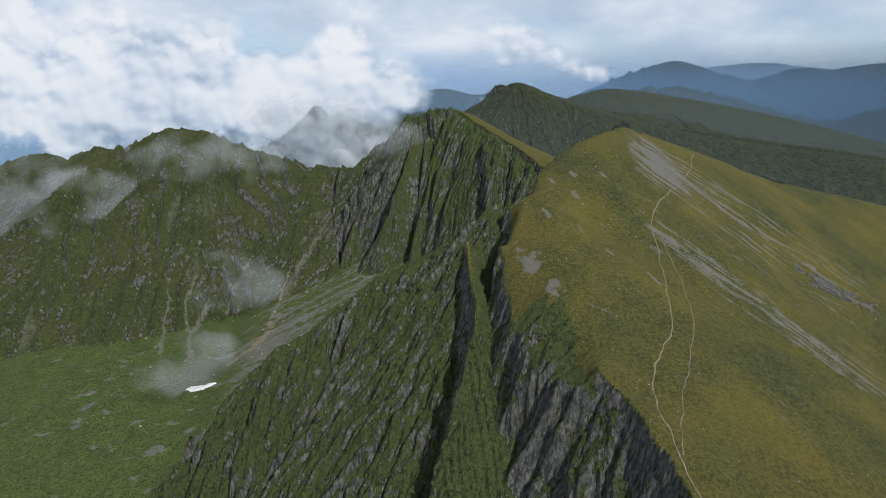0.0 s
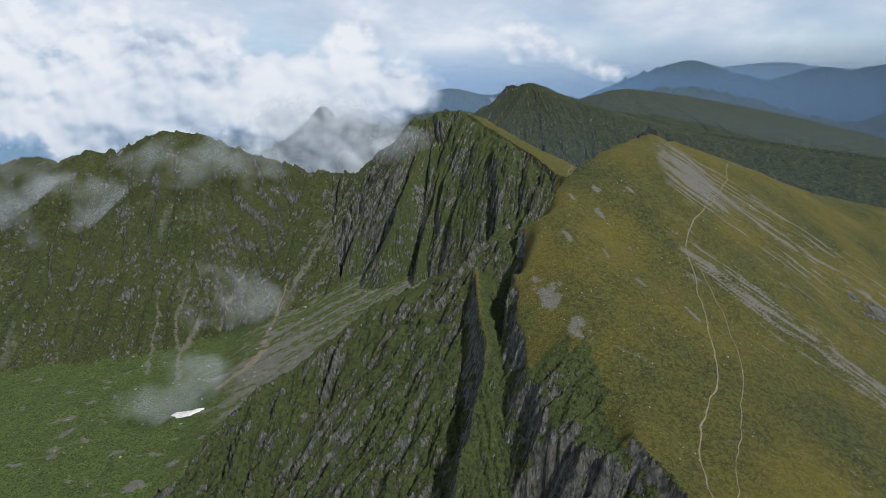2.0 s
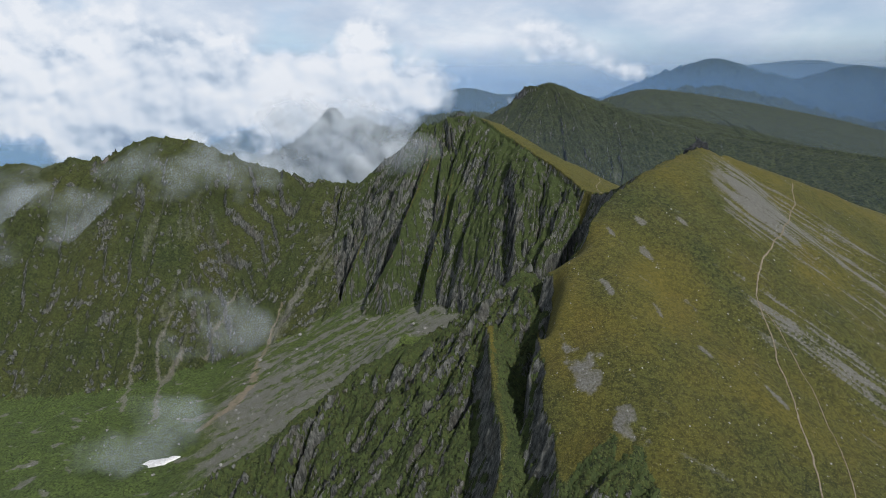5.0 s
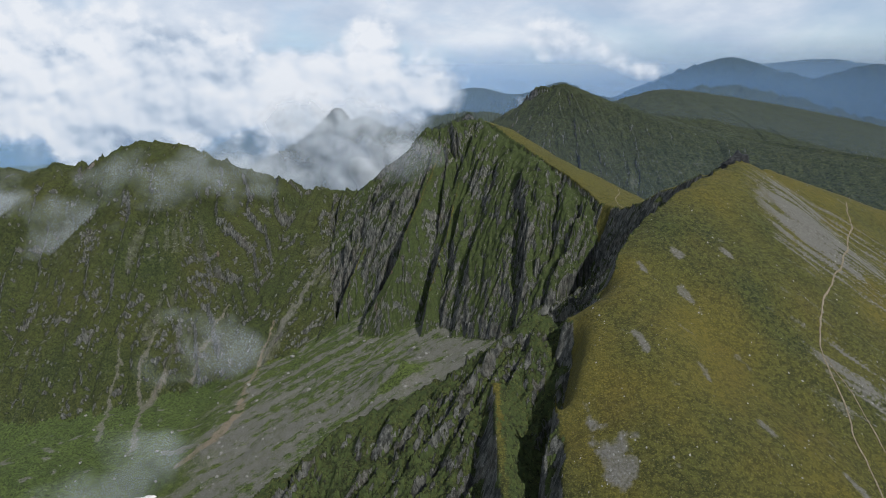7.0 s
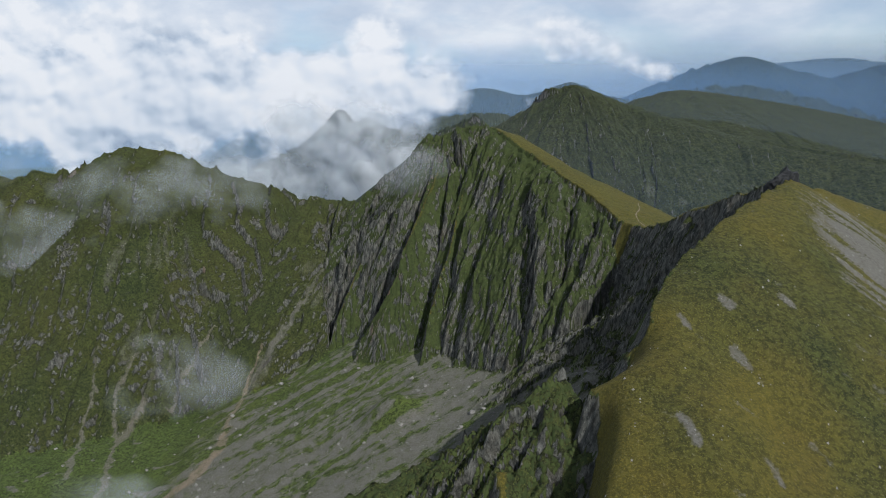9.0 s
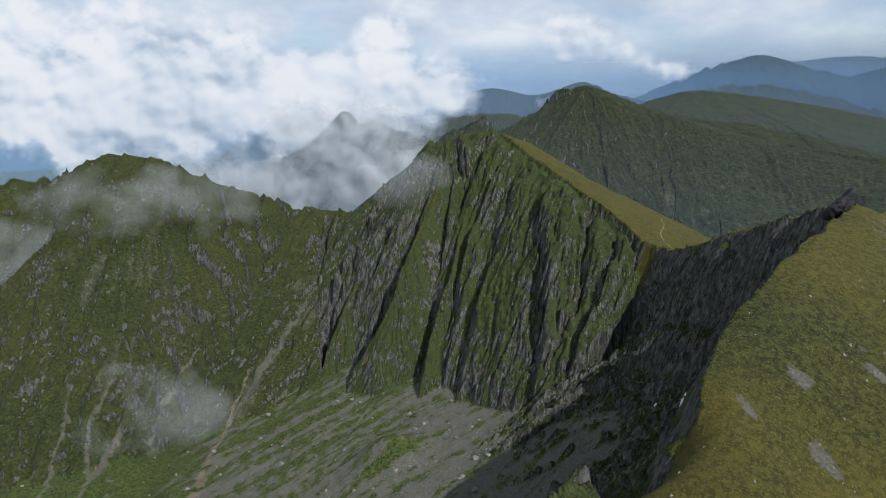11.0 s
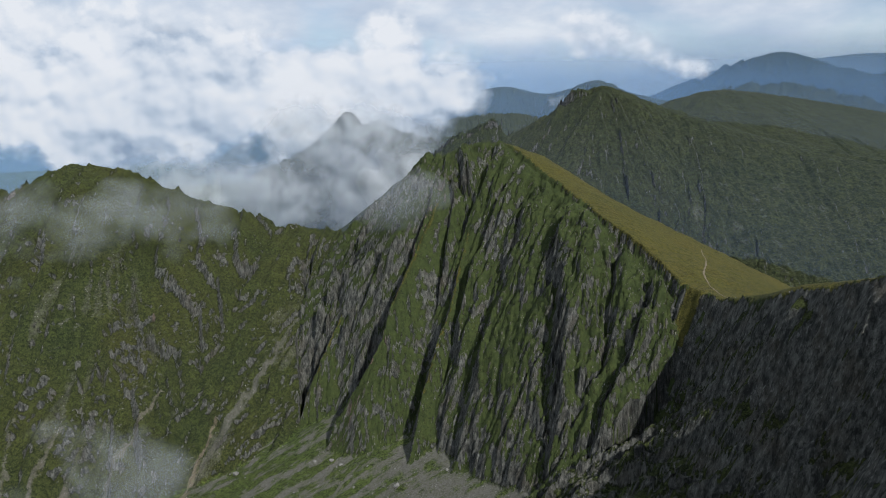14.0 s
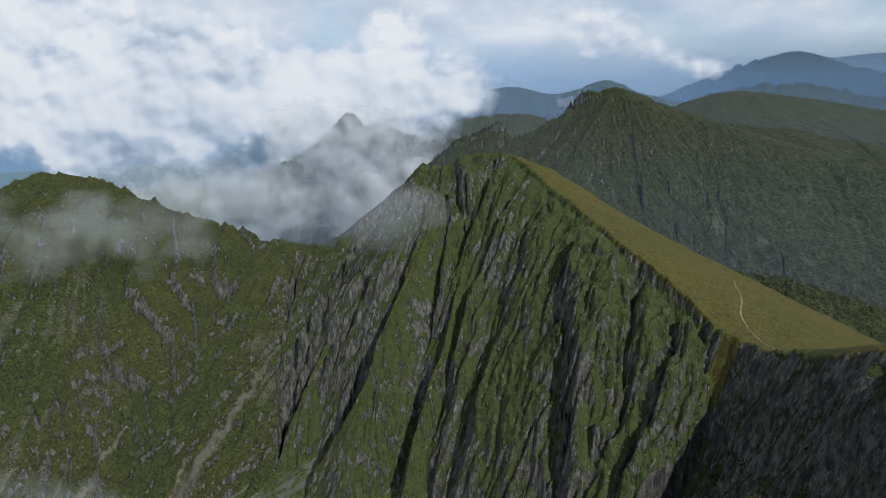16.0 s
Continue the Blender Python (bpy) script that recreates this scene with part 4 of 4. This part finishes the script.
# ---- paths, snow, stones and tufts ----
def simple_material(name, low, high, scale, rough=0.9, bump=0.5):
    m, t, b, co = surface(name, rough)
    n = noise_tex(t, co, scale, 6, 0.65)
    t.links.new(mix_rgb(t, ramp(t, n, [(0.3, 0.0), (0.7, 1.0)]), low, high), b.inputs["Base Color"])
    bp = t.nodes.new("ShaderNodeBump")
    bp.inputs["Strength"].default_value = bump
    t.links.new(n, bp.inputs["Height"])
    t.links.new(bp.outputs[0], b.inputs["Normal"])
    return m


trodden = simple_material("trodden_earth", (0.10, 0.082, 0.052), (0.19, 0.16, 0.115), 0.8)
snow_mat = simple_material("old_snow", (0.50, 0.46, 0.44), (0.78, 0.76, 0.75), 0.5, 0.6)
stone_mat = simple_material("grey_stone", (0.09, 0.088, 0.082), (0.27, 0.26, 0.24), 0.9)
# Near-black stone: the shade on the outcrop's west face is in its colour.
shaded_stone = simple_material("shaded_stone", (0.010, 0.011, 0.012), (0.034, 0.035, 0.036), 0.5)
tuft_mat = simple_material("grass_tuft", (0.018, 0.027, 0.009), (0.046, 0.060, 0.016), 0.35, 0.9, 0.2)


def footpath(points, width, label, seed):
    """A worn trail that winds over the turf, slightly sunk at its middle."""
    line = smooth_line([(x, y, 0, 0) for x, y in points], 1.2)[:, :2]
    s = np.arange(len(line)) * 1.2
    t = np.gradient(line, axis=0)
    t /= np.linalg.norm(t, axis=1)[:, None]
    n = np.stack([-t[:, 1], t[:, 0]], -1)
    line = line + n * (1.6 * fbm(s / 16, s * 0 + seed, 3, seed))[:, None]
    half = width / 2 * (1 + 0.8 * fbm(s / 9, s * 0 + 5, 3, seed + 3))
    rows = []
    for k, lift in ((-1, 0.02), (-0.5, 0.14), (0, 0.12), (0.5, 0.14), (1, 0.02)):
        p = line + n * (half * k)[:, None]
        rows.append(np.stack([p[:, 0], p[:, 1], ground_z(p[:, 0], p[:, 1]) + lift + 0.05], -1))
    v = np.stack(rows, 1).reshape(-1, 3)
    a = (np.arange(len(line) - 1)[:, None] * 5 + np.arange(4)[None]).ravel()
    me = bpy.data.meshes.new("footpath")
    me.from_pydata(v.tolist(), [], np.stack([a, a + 1, a + 6, a + 5], -1).tolist())
    me.polygons.foreach_set("use_smooth", np.ones(len(a), bool))
    me.materials.append(trodden)
    return tagged(new("footpath", me), label, "path", kind="structure")


footpath([(97, 150), (94, 190), (90, 212), (89, 223), (89, 234), (88, 246), (92, 267), (101, 284), (113, 307), (118, 332), (124, 361), (126, 380), (127, 395), (136, 416), (153, 442), (178, 480), (197, 522)], 0.6, "pale trodden footpath up the grassy ridge", 3)
footpath([(90, 222), (98, 246), (107, 268), (122, 302), (128, 322), (133, 351), (132, 365), (130, 382), (128, 394)], 0.42, "thin pale footpath beside the other path", 9)
footpath([(121, 712), (116, 685), (109, 664), (109, 645), (112, 628)], 0.7, "faint footpath over the grassy saddle", 15)


def lump(name, size, seed, material, level=3, rough=0.28, flat=0.0):
    """An angular stone: a sphere cut by a few random planes and roughened."""
    bm = bmesh.new()
    bmesh.ops.create_icosphere(bm, subdivisions=level, radius=1)
    rng = random.Random(seed)
    planes = [(Vector((rng.gauss(0, 1), rng.gauss(0, 1), rng.gauss(0, 1))).normalized(), rng.uniform(0.5, 0.85)) for _ in range(9)]
    for v in bm.verts:
        for n, d in planes:
            over = v.co.dot(n) - d
            if over > 0:
                v.co -= n * over
        v.co *= 1 + rough * noise.noise(v.co * 1.7 + Vector((seed, 0, 0))) + 0.4 * rough * noise.noise(v.co * 5)
        v.co.z = max(v.co.z, -0.55 + flat)
        v.co = Vector((v.co.x * size[0], v.co.y * size[1], v.co.z * size[2]))
    me = bpy.data.meshes.new(name)
    bm.to_mesh(me)
    bm.free()
    me.materials.append(material)
    return me


def drape(name, cx, cy, rx, ry, turn, thick, material, label, category, seed):
    """A patch that lies on the slope with a ragged, thick rim."""
    rings, spokes = 9, 44
    v, f = [], []
    for r in range(rings + 1):
        for k in range(spokes):
            a = 2 * math.pi * k / spokes
            wob = 1 + 0.45 * noise.noise((math.cos(a) * 1.6 + seed, math.sin(a) * 1.6, 0)) + 0.2 * noise.noise((math.cos(a) * 5, math.sin(a) * 5, seed))
            q = r / rings
            x, y = rx * q * wob * math.cos(a), ry * q * wob * math.sin(a)
            c, sn = math.cos(turn), math.sin(turn)
            x, y = cx + x * c - y * sn, cy + x * sn + y * c
            v.append((x, y, float(ground_z(x, y)) + thick * math.sqrt(max(0.0, 1 - q ** 4)) - (0.3 if r == rings else 0)))
    for r in range(rings):
        for k in range(spokes):
            a, b = r * spokes + k, r * spokes + (k + 1) % spokes
            f.append((a, b, b + spokes, a + spokes))
    me = bpy.data.meshes.new(name)
    me.from_pydata(v, [], f)
    me.polygons.foreach_set("use_smooth", np.ones(len(f), bool))
    me.materials.append(material)
    return tagged(new(name, me), label, category)


drape("snow_patch", -222, 557, 12, 4.2, 0.1, 1.0, snow_mat, "dirty white old snow patch on the cirque floor", "snow", 2)
drape("snow_patch", 96, 549, 1.5, 3.4, -0.4, 1.2, snow_mat, "small bright snow patch under the dark wall", "snow", 6)
drape("snow_patch", 88, 562, 1.0, 1.6, 0.3, 0.6, snow_mat, "tiny white snow remnant below the dark wall", "snow", 8)

summit = new("rock_outcrop", lump("rock_outcrop", (7.0, 6.5, 7.5), 4, shaded_stone, 4, 0.34))
summit.location = (138.5, 522.5, 265.6)
tagged(summit, "jagged rock outcrop on the grassy summit, darkened to look shaded", "rock")

rng = np.random.default_rng(7)


def scatter(weight, count):
    """Random places on the ground sheet, the denser the greater the weight."""
    area = np.outer(np.gradient(gy), np.gradient(gx))
    w = (weight * area).ravel()
    at = rng.choice(len(w), count, p=w / w.sum())
    x = GX.ravel()[at] + (rng.random(count) - 0.5) * 1.4
    y = GY.ravel()[at] + (rng.random(count) - 0.5) * 1.4
    return x, y, ground_z(x, y)


ROCKY, SCREEY = COVER[..., 0], COVER[..., 1]
CLOSE = (GX > -330) & (GX < 300) & (GY > 225) & (GY < 830)
shapes = [lump("boulder", (1, 0.8, 0.75), 20 + k, stone_mat, 2) for k in range(6)]
bx, by, bz = scatter(CLOSE * ((OWNER == 0) * SCREEY * (GX < 110) + 0.35 * (OWNER == 0) * (GX < 100) * (GY > 480)), 260)
for k in range(260):
    b = new("boulder", shapes[k % 6])
    r = float(0.7 + 1.1 * rng.random() ** 3 + (1.6 if k % 29 == 0 else 0))
    b.matrix_world = pose(float(bx[k]), float(by[k]), float(bz[k]) + 0.2 * r, 0, 0, float(rng.random() * 360)) @ Matrix.Diagonal((r, r, r * 0.9, 1))
    tagged(b, "grey angular boulder lying on the scree", "boulder", "boulders on the cirque floor")


def stuff(name, x, y, z, size, tall, material, label, category):
    """Many small pointed clumps in one mesh: each a ring of four corners and a leaning top."""
    n = len(x)
    turn = rng.random(n) * 6.3
    v = np.empty((n, 5, 3), np.float32)
    for c in range(4):
        a = turn + c * 1.571
        r = size * (0.7 + 0.6 * rng.random(n))
        v[:, c, 0], v[:, c, 1] = x + r * np.cos(a), y + r * np.sin(a)
        v[:, c, 2] = ground_z(v[:, c, 0], v[:, c, 1]) - 0.1
    v[:, 4] = np.stack([x + size * (rng.random(n) - 0.5), y + size * (rng.random(n) - 0.5), z + size * tall * (0.6 + 0.8 * rng.random(n))], -1)
    base = np.arange(n)[:, None] * 5
    tri = np.concatenate([np.concatenate([base + c, base + (c + 1) % 4, base + 4], 1) for c in range(4)])
    me = bpy.data.meshes.new(name)
    me.vertices.add(n * 5)
    me.vertices.foreach_set("co", v.ravel())
    me.loops.add(tri.size)
    me.loops.foreach_set("vertex_index", tri.ravel().astype(np.int32))
    me.polygons.add(len(tri))
    me.polygons.foreach_set("loop_start", np.arange(0, tri.size, 3, dtype=np.int32))
    me.update(calc_edges=True)
    me.materials.append(material)
    return tagged(new(name, me), label, category, kind="stuff")


tx, ty, tz = scatter(CLOSE * ((OWNER == 1) & (CRAG > 0.3)) * (ROCKY < 0.4) * (GY < 440), 56000)
stuff("grass_tufts", tx, ty, tz, 0.35 + 0.45 * rng.random(len(tx)), 0.9, tuft_mat, "dark green tufts on the steep rocky flank", "grass")
tx, ty, tz = scatter(CLOSE * ((OWNER == 2) & (CRAG > 0.3)) * (ROCKY < 0.4), 44000)
stuff("grass_tufts", tx, ty, tz, 0.4 + 0.5 * rng.random(len(tx)), 0.8, tuft_mat, "green tufts on the ledges of the rock face", "grass")
sx, sy, sz = scatter(CLOSE * (SCREEY > 0.4), 16000)
stuff("scree_stones", sx, sy, sz, 0.14 + 0.32 * rng.random(len(sx)) ** 3, 0.9, stone_mat, "loose grey stones of the scree", "stones")
sx, sy, sz = scatter(CLOSE * ((OWNER == 1) & (CRAG < 0.3)), 1500)
stuff("field_stones", sx, sy, sz, 0.15 + 0.35 * rng.random(len(sx)) ** 2, 1.0, stone_mat, "pale stones strewn over the dry turf", "stones")
